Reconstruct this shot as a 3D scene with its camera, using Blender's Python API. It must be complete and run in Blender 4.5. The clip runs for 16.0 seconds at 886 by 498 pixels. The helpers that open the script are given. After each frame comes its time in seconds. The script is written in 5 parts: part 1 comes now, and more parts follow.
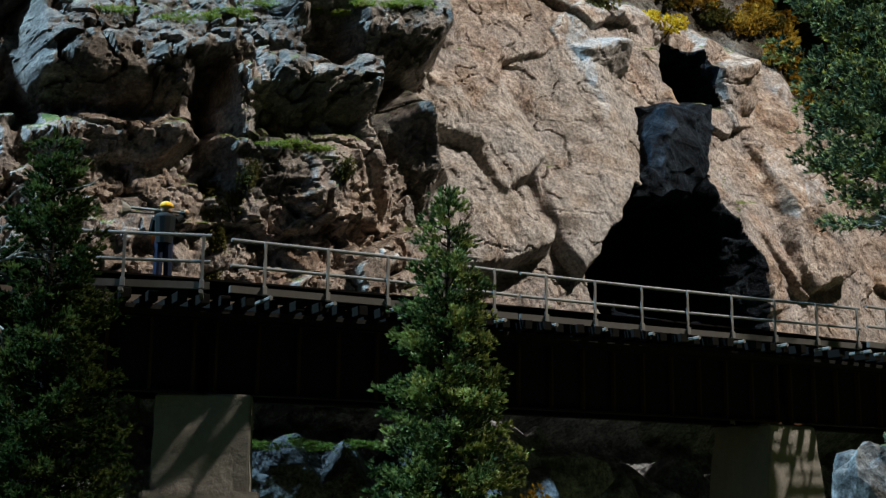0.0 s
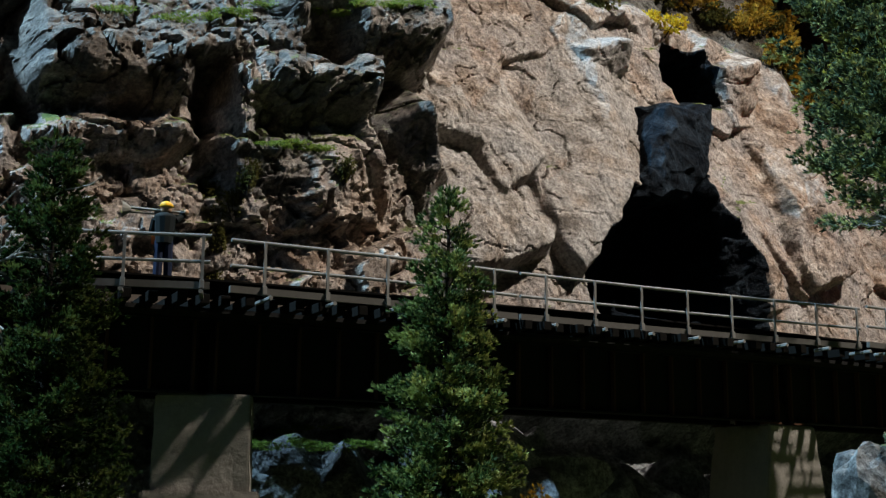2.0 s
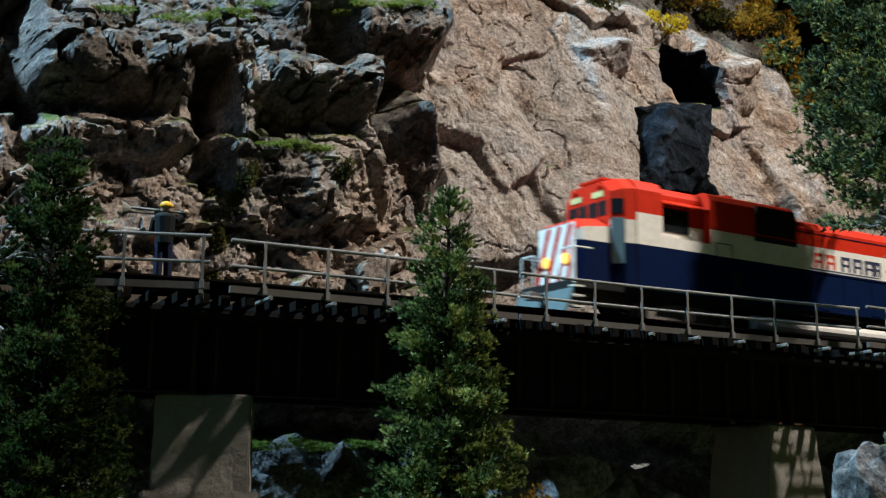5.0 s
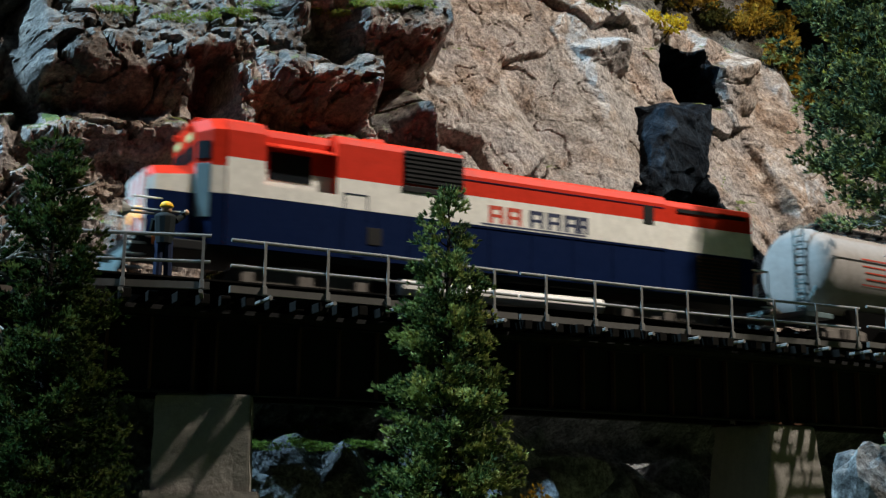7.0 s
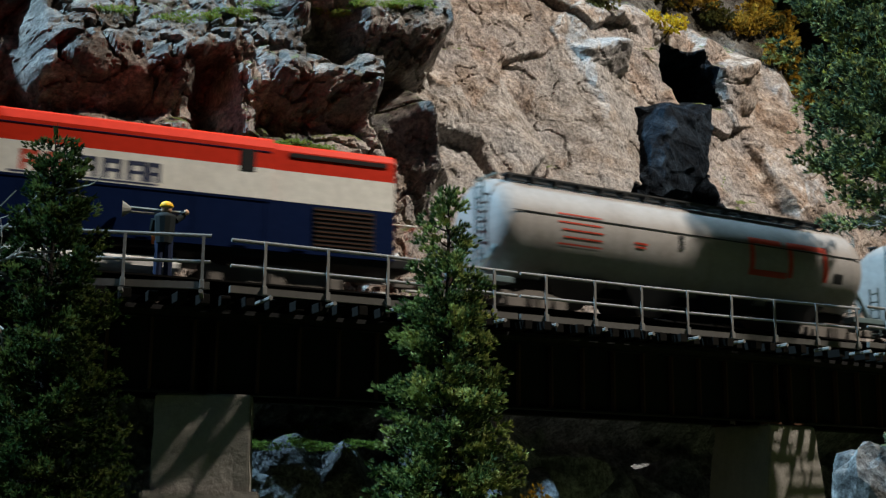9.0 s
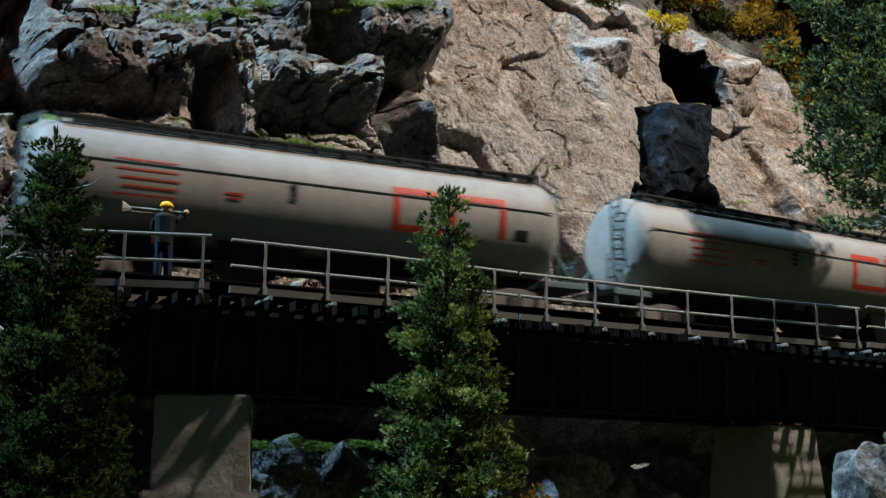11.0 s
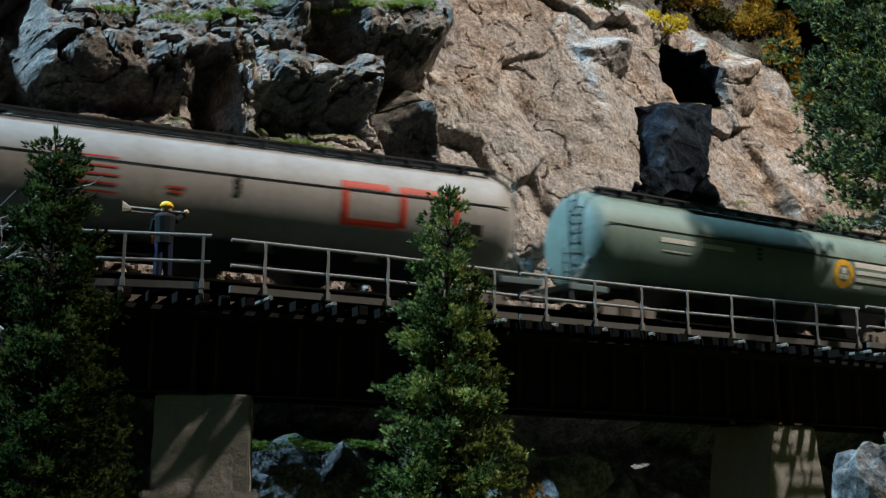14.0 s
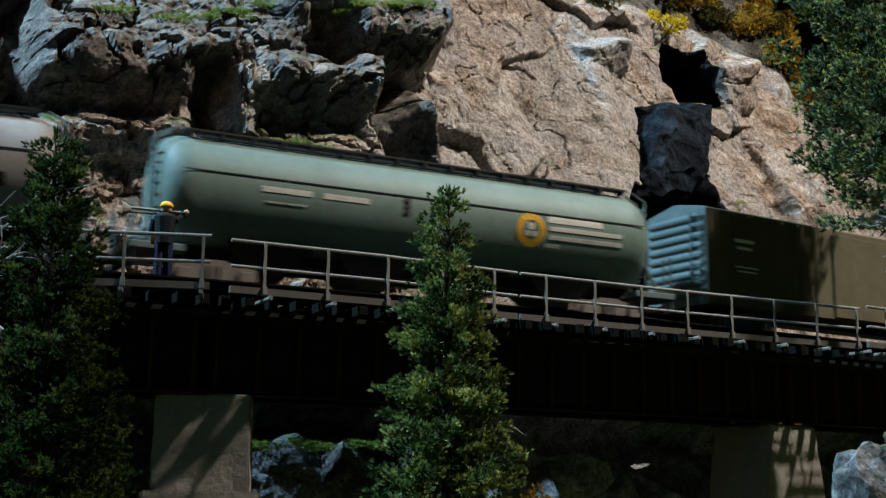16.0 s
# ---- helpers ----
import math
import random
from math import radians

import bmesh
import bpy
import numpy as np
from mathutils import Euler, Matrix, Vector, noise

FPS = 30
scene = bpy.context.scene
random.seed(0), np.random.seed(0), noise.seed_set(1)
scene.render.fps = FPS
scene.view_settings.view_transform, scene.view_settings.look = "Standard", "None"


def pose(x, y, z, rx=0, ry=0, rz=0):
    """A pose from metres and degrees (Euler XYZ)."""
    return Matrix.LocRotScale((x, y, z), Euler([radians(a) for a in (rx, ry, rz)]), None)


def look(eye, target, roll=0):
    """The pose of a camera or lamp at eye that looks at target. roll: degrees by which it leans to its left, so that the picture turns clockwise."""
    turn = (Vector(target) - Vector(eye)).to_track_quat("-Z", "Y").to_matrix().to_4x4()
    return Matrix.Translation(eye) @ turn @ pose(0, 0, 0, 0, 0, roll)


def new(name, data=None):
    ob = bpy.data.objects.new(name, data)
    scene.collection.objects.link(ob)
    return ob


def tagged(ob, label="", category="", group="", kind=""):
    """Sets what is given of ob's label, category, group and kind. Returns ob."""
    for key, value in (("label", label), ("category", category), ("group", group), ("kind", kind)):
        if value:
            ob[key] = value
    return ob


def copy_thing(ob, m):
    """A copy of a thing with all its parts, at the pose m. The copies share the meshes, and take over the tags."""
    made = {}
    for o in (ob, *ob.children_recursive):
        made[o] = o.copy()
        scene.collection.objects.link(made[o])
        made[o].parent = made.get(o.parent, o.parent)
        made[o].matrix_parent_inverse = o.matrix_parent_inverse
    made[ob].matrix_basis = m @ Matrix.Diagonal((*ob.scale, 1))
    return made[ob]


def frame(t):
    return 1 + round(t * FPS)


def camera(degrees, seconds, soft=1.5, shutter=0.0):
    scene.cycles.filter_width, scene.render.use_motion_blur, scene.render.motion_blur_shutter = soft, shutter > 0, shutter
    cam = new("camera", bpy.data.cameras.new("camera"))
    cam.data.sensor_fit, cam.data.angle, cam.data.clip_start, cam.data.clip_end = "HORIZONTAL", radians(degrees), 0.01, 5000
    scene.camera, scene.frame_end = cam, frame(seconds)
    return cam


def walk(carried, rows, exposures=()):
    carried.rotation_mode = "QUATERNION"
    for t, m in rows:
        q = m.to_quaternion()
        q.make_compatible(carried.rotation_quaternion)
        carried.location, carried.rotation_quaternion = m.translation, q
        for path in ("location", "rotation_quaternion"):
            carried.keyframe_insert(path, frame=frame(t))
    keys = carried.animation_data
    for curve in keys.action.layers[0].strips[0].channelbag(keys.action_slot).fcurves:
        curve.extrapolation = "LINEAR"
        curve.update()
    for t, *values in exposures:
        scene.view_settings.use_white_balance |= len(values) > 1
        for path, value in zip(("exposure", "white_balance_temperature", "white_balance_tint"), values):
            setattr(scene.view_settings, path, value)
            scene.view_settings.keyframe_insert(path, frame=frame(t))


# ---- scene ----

# A model railway in 1:87. Plans below are in full-size metres; K brings them to the model's true size.
K = 1 / 87.0
EYE_Z = -5.507


def plan(x, y, z, rx=0, ry=0, rz=0):
    return pose(x * K, y * K, z * K, rx, ry, rz)


# ---- camera ----
cam = camera(38.35, 16.0, soft=1.3, shutter=0.9)
CAM = pose(0, 0, EYE_Z * K, 90 + 11.3, 0, 0) @ pose(0, 0, 0, 0, 0, 0.55)
walk(cam, [(0.0, CAM), (16.0, CAM)], exposures=[(0.0, 0.0), (16.0, 0.0)])

# ---- light: lamps over the layout ----
world = bpy.data.worlds.new("exhibit_room")
scene.world = world
world.use_nodes = True
bg = world.node_tree.nodes["Background"]
bg.inputs["Color"].default_value = (0.35, 0.55, 0.8, 1)
bg.inputs["Strength"].default_value = 0.003


def spot(name, at, target, watts, colour, size, cone, blend):
    d = bpy.data.lights.new(name, "SPOT")
    d.energy, d.color, d.shadow_soft_size = watts, colour, size
    d.spot_size, d.spot_blend = radians(cone), blend
    ob = new(name, d)
    ob.matrix_world = look([v * K for v in at], [v * K for v in target])
    return ob


spot("warm_spotlight", (69, 22, 99), (15, 46, 8), 132, (1.0, 0.93, 0.84), 0.02, 38, 0.95)
spot("cool_spotlight", (-82, 16, 100), (-6, 44, 9), 250, (0.45, 0.75, 1.0), 0.03, 30, 0.6)
# soft blue fill added from the front left, without a real source there
blue_fill = bpy.data.lights.new("blue_fill_lamp", "AREA")
blue_fill.energy, blue_fill.color, blue_fill.shape, blue_fill.size, blue_fill.size_y = 0.8, (0.35, 0.65, 1.0), "RECTANGLE", 50 * K, 40 * K
new("blue_fill_lamp", blue_fill).matrix_world = look((-85 * K, -30 * K, 18 * K), (0, 42 * K, 0))

# ---- track plan: an arc ----
R, CX, CY, T0 = 165.25, -76.35, 184.81, -1.0818


def on_arc(s, o, z=0.0):
    """The place s metres along the track (right is plus), o metres out towards the viewer, at height z above the rails."""
    th = T0 + s / R
    return Vector((CX + (R + o) * math.cos(th), CY + (R + o) * math.sin(th), z))


def car_pose(s, b):
    th = T0 + s / R
    r = math.sqrt(R * R - b * b)
    return plan(CX + r * math.cos(th), CY + r * math.sin(th), 0, 0, 0, math.degrees(th) - 90)


# ---- materials ----
def nodes_of(name, rough=0.6, metal=0.0):
    m = bpy.data.materials.new(name)
    m.use_nodes = True
    nt = m.node_tree
    b = nt.nodes["Principled BSDF"]
    b.inputs["Roughness"].default_value = rough
    b.inputs["Metallic"].default_value = metal
    return m, nt, b


def tex(nt, scale, detail=6, rough=0.6, kind="ShaderNodeTexNoise", stretch=None):
    """A texture in object space, scale in features per full-size metre."""
    co = nt.nodes.new("ShaderNodeTexCoord")
    mp = nt.nodes.new("ShaderNodeMapping")
    s = scale / K
    mp.inputs["Scale"].default_value = (s, s, s) if stretch is None else tuple(s * v for v in stretch)
    nt.links.new(co.outputs["Object"], mp.inputs["Vector"])
    t = nt.nodes.new(kind)
    t.inputs["Scale"].default_value = 1
    if kind == "ShaderNodeTexNoise":
        t.inputs["Detail"].default_value, t.inputs["Roughness"].default_value = detail, rough
    nt.links.new(mp.outputs["Vector"], t.inputs["Vector"])
    return t


def ramp(nt, fac, stops):
    r = nt.nodes.new("ShaderNodeValToRGB")
    e = r.color_ramp.elements
    while len(e) < len(stops):
        e.new(0.5)
    for i, (p, c) in enumerate(stops):
        e[i].position = p
        e[i].color = (*c, 1) if len(c) == 3 else c
    nt.links.new(fac, r.inputs["Fac"])
    return r.outputs["Color"]


def mix(nt, fac, a, b, mode="MIX"):
    n = nt.nodes.new("ShaderNodeMix")
    n.data_type, n.blend_type = "RGBA", mode
    for sock, v in ((n.inputs["Factor"], fac), (n.inputs["A"], a), (n.inputs["B"], b)):
        if isinstance(v, (int, float)):
            sock.default_value = v
        elif isinstance(v, tuple):
            sock.default_value = (*v, 1)
        else:
            nt.links.new(v, sock)
    return n.outputs["Result"]


def bump(nt, b, height, metres, strength=1.0, below=None):
    n = nt.nodes.new("ShaderNodeBump")
    n.inputs["Strength"].default_value, n.inputs["Distance"].default_value = strength, metres * K
    nt.links.new(height, n.inputs["Height"])
    if below is not None:
        nt.links.new(below, n.inputs["Normal"])
    nt.links.new(n.outputs["Normal"], b.inputs["Normal"])
    return n.outputs["Normal"]


def paint(name, colour, rough=0.45, dirt=0.35, dirt_colour=(0.05, 0.042, 0.035), metal=0.0, grain=0.007, scale=1.0, gloss=None):
    m, nt, b = nodes_of(name, rough, metal)
    big = tex(nt, 0.55 * scale, 8, 0.65)
    fine = tex(nt, 5 * scale, 6, 0.7)
    b.inputs["Specular IOR Level"].default_value = gloss if gloss is not None else (0.15 if rough > 0.58 else 0.3)
    streak = tex(nt, 2.0 * scale, 5, 0.6, stretch=(1, 1, 0.12))
    f1 = ramp(nt, big.outputs["Fac"], [(0.42, (0, 0, 0)), (0.75, (dirt, dirt, dirt))])
    f2 = ramp(nt, streak.outputs["Fac"], [(0.5, (0, 0, 0)), (0.85, (dirt, dirt, dirt))])
    c = mix(nt, f1, colour, dirt_colour)
    c = mix(nt, f2, c, dirt_colour)
    c = mix(nt, 0.35, c, ramp(nt, fine.outputs["Fac"], [(0.3, tuple(v * 0.6 for v in colour)), (0.7, tuple(min(1, v * 1.25) for v in colour))]))
    nt.links.new(c, b.inputs["Base Color"])
    rr = nt.nodes.new("ShaderNodeMapRange")
    rr.inputs["To Min"].default_value, rr.inputs["To Max"].default_value = rough - 0.12, rough + 0.2
    nt.links.new(fine.outputs["Fac"], rr.inputs["Value"])
    nt.links.new(rr.outputs["Result"], b.inputs["Roughness"])
    bump(nt, b, fine.outputs["Fac"], grain)
    return m


def narrow(stops):
    return [(0.5 + (p - 0.5) * 0.55, c) for p, c in stops]


def rock_material(name, stops, moss=0.0, grey=0.5, cool=(0.30, 0.31, 0.32), rough=0.85, warm=None, gloss=0.12, grit=0.75, relief=(0.26, 0.055), joints=0.75):
    m, nt, b = nodes_of(name, rough)
    b.inputs["Specular IOR Level"].default_value = gloss
    big = tex(nt, 0.22, 7, 0.62)
    mid = tex(nt, 1.1, 9, 0.68)
    fine = tex(nt, 7, 8, 0.72)
    strata = tex(nt, 0.8, 7, 0.6, stretch=(0.45, 1, 1.3))
    strata.inputs["Vector"].links[0].from_node.inputs["Rotation"].default_value = (0, radians(40), 0)
    c = ramp(nt, mid.outputs["Fac"], narrow(stops))
    g = ramp(nt, big.outputs["Fac"], [(0.42, (0, 0, 0)), (0.62, (grey, grey, grey))])
    c = mix(nt, g, c, cool)
    if warm:
        patch = tex(nt, 0.45, 8, 0.7)
        c = mix(nt, ramp(nt, patch.outputs["Fac"], [(0.5, (0, 0, 0)), (0.68, (0.4, 0.4, 0.4))]), c, warm)
    c = mix(nt, grit, c, ramp(nt, fine.outputs["Fac"], [(0.38, (0.12, 0.1, 0.09)), (0.5, (0.5, 0.5, 0.5)), (0.62, (0.9, 0.88, 0.84))]), "OVERLAY")
    d = ramp(nt, strata.outputs["Fac"], [(0.34, (joints, joints, joints)), (0.44, (0, 0, 0))])
    c = mix(nt, d, c, tuple(v * 0.7 for v in stops[0][1]))
    if moss > 0:
        geo = nt.nodes.new("ShaderNodeNewGeometry")
        sep = nt.nodes.new("ShaderNodeSeparateXYZ")
        nt.links.new(geo.outputs["Normal"], sep.inputs["Vector"])
        up = nt.nodes.new("ShaderNodeMath")
        up.operation = "MULTIPLY_ADD"
        nt.links.new(sep.outputs["Z"], up.inputs[0])
        up.inputs[1].default_value = 0.55
        nt.links.new(big.outputs["Fac"], up.inputs[2])
        mf = ramp(nt, up.outputs["Value"], [(0.98, (0, 0, 0)), (1.06, (moss, moss, moss))])
        mc = ramp(nt, fine.outputs["Fac"], [(0.35, (0.025, 0.045, 0.008)), (0.65, (0.13, 0.17, 0.03))])
        c = mix(nt, mf, c, mc)
    nt.links.new(c, b.inputs["Base Color"])
    n1 = bump(nt, b, mid.outputs["Fac"], relief[0])
    bump(nt, b, fine.outputs["Fac"], relief[1], below=n1)
    return m


ROCK = rock_material("brown_rock", [(0.25, (0.075, 0.052, 0.038)), (0.42, (0.205, 0.158, 0.125)), (0.6, (0.30, 0.245, 0.205)), (0.8, (0.39, 0.345, 0.305))], moss=0.9, grey=0.85, cool=(0.265, 0.25, 0.245), warm=(0.29, 0.165, 0.09), grit=0.6, relief=(0.24, 0.04), joints=0.5)
GREYSLAB = rock_material("grey_slab_rock", [(0.25, (0.11, 0.092, 0.078)), (0.42, (0.22, 0.19, 0.165)), (0.6, (0.29, 0.262, 0.24)), (0.8, (0.40, 0.375, 0.35))], grey=0.8, cool=(0.27, 0.258, 0.25), warm=(0.26, 0.18, 0.12), grit=0.6, relief=(0.18, 0.035), joints=0.4)
BLUEROCK = rock_material("blue_grey_rock", [(0.25, (0.04, 0.042, 0.046)), (0.5, (0.20, 0.205, 0.215)), (0.8, (0.42, 0.43, 0.44))], grey=0.4, cool=(0.18, 0.19, 0.20), rough=0.6, gloss=0.3)
CRAG_AND_SHADE = rock_material("dark_crag_rock_and_shade", [(0.25, (0.022, 0.017, 0.013)), (0.45, (0.085, 0.067, 0.052)), (0.62, (0.17, 0.138, 0.112)), (0.85, (0.34, 0.31, 0.28))], moss=0.9, grey=0.5, cool=(0.17, 0.17, 0.17), rough=0.5, gloss=0.4)
# slate of the jutting block, also the painted shade of the hollows
SLATE_AND_SHADE = rock_material("dark_slate_and_shade", [(0.25, (0.003, 0.0045, 0.007)), (0.5, (0.006, 0.010, 0.015)), (0.8, (0.024, 0.034, 0.046))], grey=0.3, cool=(0.008, 0.012, 0.018), rough=0.7, gloss=0.05)
GREYROCK = rock_material("grey_rock", [(0.25, (0.025, 0.025, 0.027)), (0.5, (0.07, 0.07, 0.075)), (0.8, (0.18, 0.18, 0.18))], moss=0.8, grey=0.5)
PALEROCK = rock_material("pale_grey_rock", [(0.25, (0.04, 0.04, 0.04)), (0.5, (0.15, 0.15, 0.15)), (0.8, (0.36, 0.36, 0.35))], moss=0.6, grey=0.4, cool=(0.20, 0.20, 0.20))
SOIL = rock_material("soil", [(0.25, (0.02, 0.017, 0.012)), (0.5, (0.045, 0.037, 0.025)), (0.8, (0.085, 0.07, 0.05))], moss=0.8, grey=0.3)
CONCRETE = paint("weathered_concrete", (0.21, 0.19, 0.165), 0.85, 0.5, (0.10, 0.085, 0.07), grain=0.05)
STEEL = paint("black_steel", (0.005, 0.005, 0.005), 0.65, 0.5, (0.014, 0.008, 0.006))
RUST = paint("rusty_steel", (0.06, 0.024, 0.012), 0.75, 0.6, (0.03, 0.02, 0.016))
RAILGREY = paint("grey_handrail", (0.16, 0.155, 0.145), 0.5, 0.35, (0.06, 0.045, 0.035))
CURB = paint("grey_curb", (0.085, 0.08, 0.073), 0.8, 0.5, (0.06, 0.05, 0.04))
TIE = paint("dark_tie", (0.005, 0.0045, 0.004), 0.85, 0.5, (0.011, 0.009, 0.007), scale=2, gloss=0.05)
RAILTOP = paint("rail_steel", (0.22, 0.18, 0.15), 0.4, 0.5, (0.07, 0.045, 0.03), metal=0.6)
RED = paint("red_paint", (0.60, 0.026, 0.007), 0.5, 0.12, (0.22, 0.015, 0.006), gloss=0.12)
WHITE = paint("cream_white_paint", (0.80, 0.76, 0.69), 0.45, 0.15, (0.25, 0.19, 0.13))
BLUE = paint("navy_paint", (0.0022, 0.009, 0.042), 0.5, 0.12, (0.005, 0.006, 0.010), gloss=0.04)
BLACK = paint("black_grille", (0.012, 0.012, 0.012), 0.6, 0.3, (0.04, 0.03, 0.025))
TRUCK = paint("grey_brown_truck", (0.16, 0.14, 0.12), 0.7, 0.55, (0.045, 0.035, 0.03))
TANK = paint("pale_tank", (0.74, 0.71, 0.66), 0.5, 0.4, (0.16, 0.12, 0.09))
HOPPER = paint("grey_hopper_paint", (0.27, 0.25, 0.232), 0.55, 0.55, (0.13, 0.10, 0.08), gloss=0.2)
GREEN = paint("grey_green_hopper_paint", (0.125, 0.175, 0.15), 0.52, 0.5, (0.06, 0.065, 0.05), gloss=0.22)
ROOFWALK = paint("dark_roofwalk", (0.03, 0.03, 0.03), 0.7, 0.3)
BOXCAR = paint("olive_brown_paint", (0.105, 0.092, 0.055), 0.6, 0.45, (0.035, 0.03, 0.022))
BOXEND = paint("grey_teal_paint", (0.10, 0.14, 0.14), 0.55, 0.4, (0.03, 0.035, 0.035))
LETTER_RED = paint("red_lettering", (0.62, 0.07, 0.035), 0.5, 0.2, (0.3, 0.1, 0.07))
LETTER_BLUE = paint("navy_lettering", (0.03, 0.04, 0.09), 0.5, 0.15)
LETTER_WHITE = paint("white_lettering", (0.72, 0.70, 0.64), 0.5, 0.2)
LETTER_YELLOW = paint("yellow_lettering", (0.80, 0.46, 0.04), 0.5, 0.15)
BARK = paint("grey_bark", (0.018, 0.014, 0.011), 0.9, 0.5, (0.03, 0.024, 0.02), grain=0.06, scale=2)
TWIG = paint("bleached_twig", (0.36, 0.31, 0.26), 0.85, 0.4, (0.12, 0.09, 0.07), scale=2)
COAT = paint("dark_teal_coat", (0.007, 0.011, 0.012), 0.7, 0.2)
JEANS = paint("navy_trousers", (0.006, 0.012, 0.035), 0.7, 0.2)
HELMET = paint("yellow_helmet", (0.80, 0.45, 0.03), 0.4, 0.05)
TAN = paint("tan_paint", (0.45, 0.27, 0.17), 0.6, 0.05)
ORANGE = paint("orange_pouch", (0.65, 0.14, 0.03), 0.6, 0.1)
TOOLGREY = paint("pale_tool", (0.24, 0.23, 0.20), 0.6, 0.2)


def leaf_material(name, dark, light, tip, thinness=0.35):
    m, nt, b = nodes_of(name, 0.7)
    b.inputs["Specular IOR Level"].default_value = 0.15
    geo = nt.nodes.new("ShaderNodeNewGeometry")
    big = tex(nt, 1.7, 3)
    c = ramp(nt, geo.outputs["Random Per Island"], [(0.0, dark), (0.6, light), (1.0, tip)])
    c2 = mix(nt, 0.6, c, ramp(nt, big.outputs["Fac"], [(0.40, dark), (0.50, light), (0.62, tip)]))
    nt.links.new(c2, b.inputs["Base Color"])
    thin = nt.nodes.new("ShaderNodeBsdfTranslucent")
    nt.links.new(c2, thin.inputs["Color"])
    both = nt.nodes.new("ShaderNodeMixShader")
    both.inputs["Fac"].default_value = thinness
    nt.links.new(b.outputs["BSDF"], both.inputs[1])
    nt.links.new(thin.outputs["BSDF"], both.inputs[2])
    nt.links.new(both.outputs["Shader"], nt.nodes["Material Output"].inputs["Surface"])
    return m


NEEDLE = leaf_material("green_needles", (0.009, 0.024, 0.008), (0.06, 0.115, 0.032), (0.50, 0.52, 0.16), 0.2)
# needle green darkened for the tree that stands in shade
NEEDLE_SHADED = leaf_material("shaded_green_needles", (0.006, 0.017, 0.005), (0.025, 0.054, 0.014), (0.12, 0.145, 0.034))
NEEDLE_BLUE = leaf_material("grey_green_needles", (0.016, 0.035, 0.022), (0.10, 0.145, 0.08), (0.60, 0.55, 0.16), 0.2)
NEEDLE_GOLD = leaf_material("yellow_green_needles", (0.16, 0.15, 0.03), (0.36, 0.32, 0.06), (0.6, 0.5, 0.09), 0.08)
YELLOW = leaf_material("yellow_leaves", (0.30, 0.20, 0.01), (0.58, 0.42, 0.02), (0.75, 0.58, 0.05))
OCHRE = leaf_material("ochre_leaves", (0.16, 0.10, 0.014), (0.38, 0.23, 0.03), (0.55, 0.38, 0.05))
OLIVE = leaf_material("olive_moss_leaves", (0.05, 0.05, 0.012), (0.10, 0.095, 0.025), (0.17, 0.15, 0.04))
LICHEN = leaf_material("pale_lichen", (0.22, 0.26, 0.17), (0.38, 0.42, 0.28), (0.5, 0.52, 0.36))
MOSSLEAF = leaf_material("bright_moss", (0.07, 0.12, 0.02), (0.17, 0.25, 0.04), (0.30, 0.36, 0.08))


ROOM = paint("dark_room_paint", (0.03, 0.03, 0.032), 0.9, 0.2, scale=0.1)


def glow(name, colour, strength):
    m, nt, b = nodes_of(name, 0.3)
    b.inputs["Base Color"].default_value = (*colour, 1)
    b.inputs["Emission Color"].default_value = (*colour, 1)
    b.inputs["Emission Strength"].default_value = strength
    return m


HEADLIGHT = glow("amber_headlight", (1.0, 0.52, 0.10), 1.1)
GLASS, _, _g = nodes_of("dark_window_glass", 0.08)
_g.inputs["Base Color"].default_value = (0.012, 0.014, 0.016, 1)
NUMBER = paint("pale_yellow_board", (0.62, 0.56, 0.24), 0.4, 0.1)


# ---- mesh helpers ----
def part(name, bm, material, parent=None, label=""):
    """Links a bmesh, in full-size metres, as one mesh object."""
    me = bpy.data.meshes.new(name)
    bmesh.ops.scale(bm, vec=(K, K, K), verts=bm.verts)
    bm.normal_update()
    bm.to_mesh(me)
    bm.free()
    for m in material if isinstance(material, (list, tuple)) else [material]:
        me.materials.append(m)
    ob = new(name, me)
    ob.parent = parent
    return tagged(ob, label) if label else ob


def again(ob, m, parent=None):
    """Another object on the same mesh."""
    o = new(ob.name.split(".")[0], ob.data)
    o.parent = parent
    o.matrix_basis = m
    return o


def thing(name, label, category, m=None, group="", kind=""):
    ob = new(name)
    ob.empty_display_size = 0.01
    if m is not None:
        ob.matrix_basis = m
    return tagged(ob, label, category, group, kind)


def box(bm, x, y, z, sx, sy, sz, m=None, bevel=0.0, mi=0):
    r = bmesh.ops.create_cube(bm, size=1)
    vs = r["verts"]
    bmesh.ops.scale(bm, vec=(sx, sy, sz), verts=vs)
    if bevel:
        es = list({e for v in vs for e in v.link_edges})
        rb = bmesh.ops.bevel(bm, geom=es, offset=bevel, segments=2, profile=0.6, affect="EDGES")
        vs = list({v for f in rb["faces"] for v in f.verts} | {v for v in vs if v.is_valid})
    if m is not None:
        bmesh.ops.transform(bm, matrix=m, verts=vs)
    bmesh.ops.translate(bm, vec=(x, y, z), verts=vs)
    if mi:
        for f in {f for v in vs for f in v.link_faces}:
            f.material_index = mi
    return vs


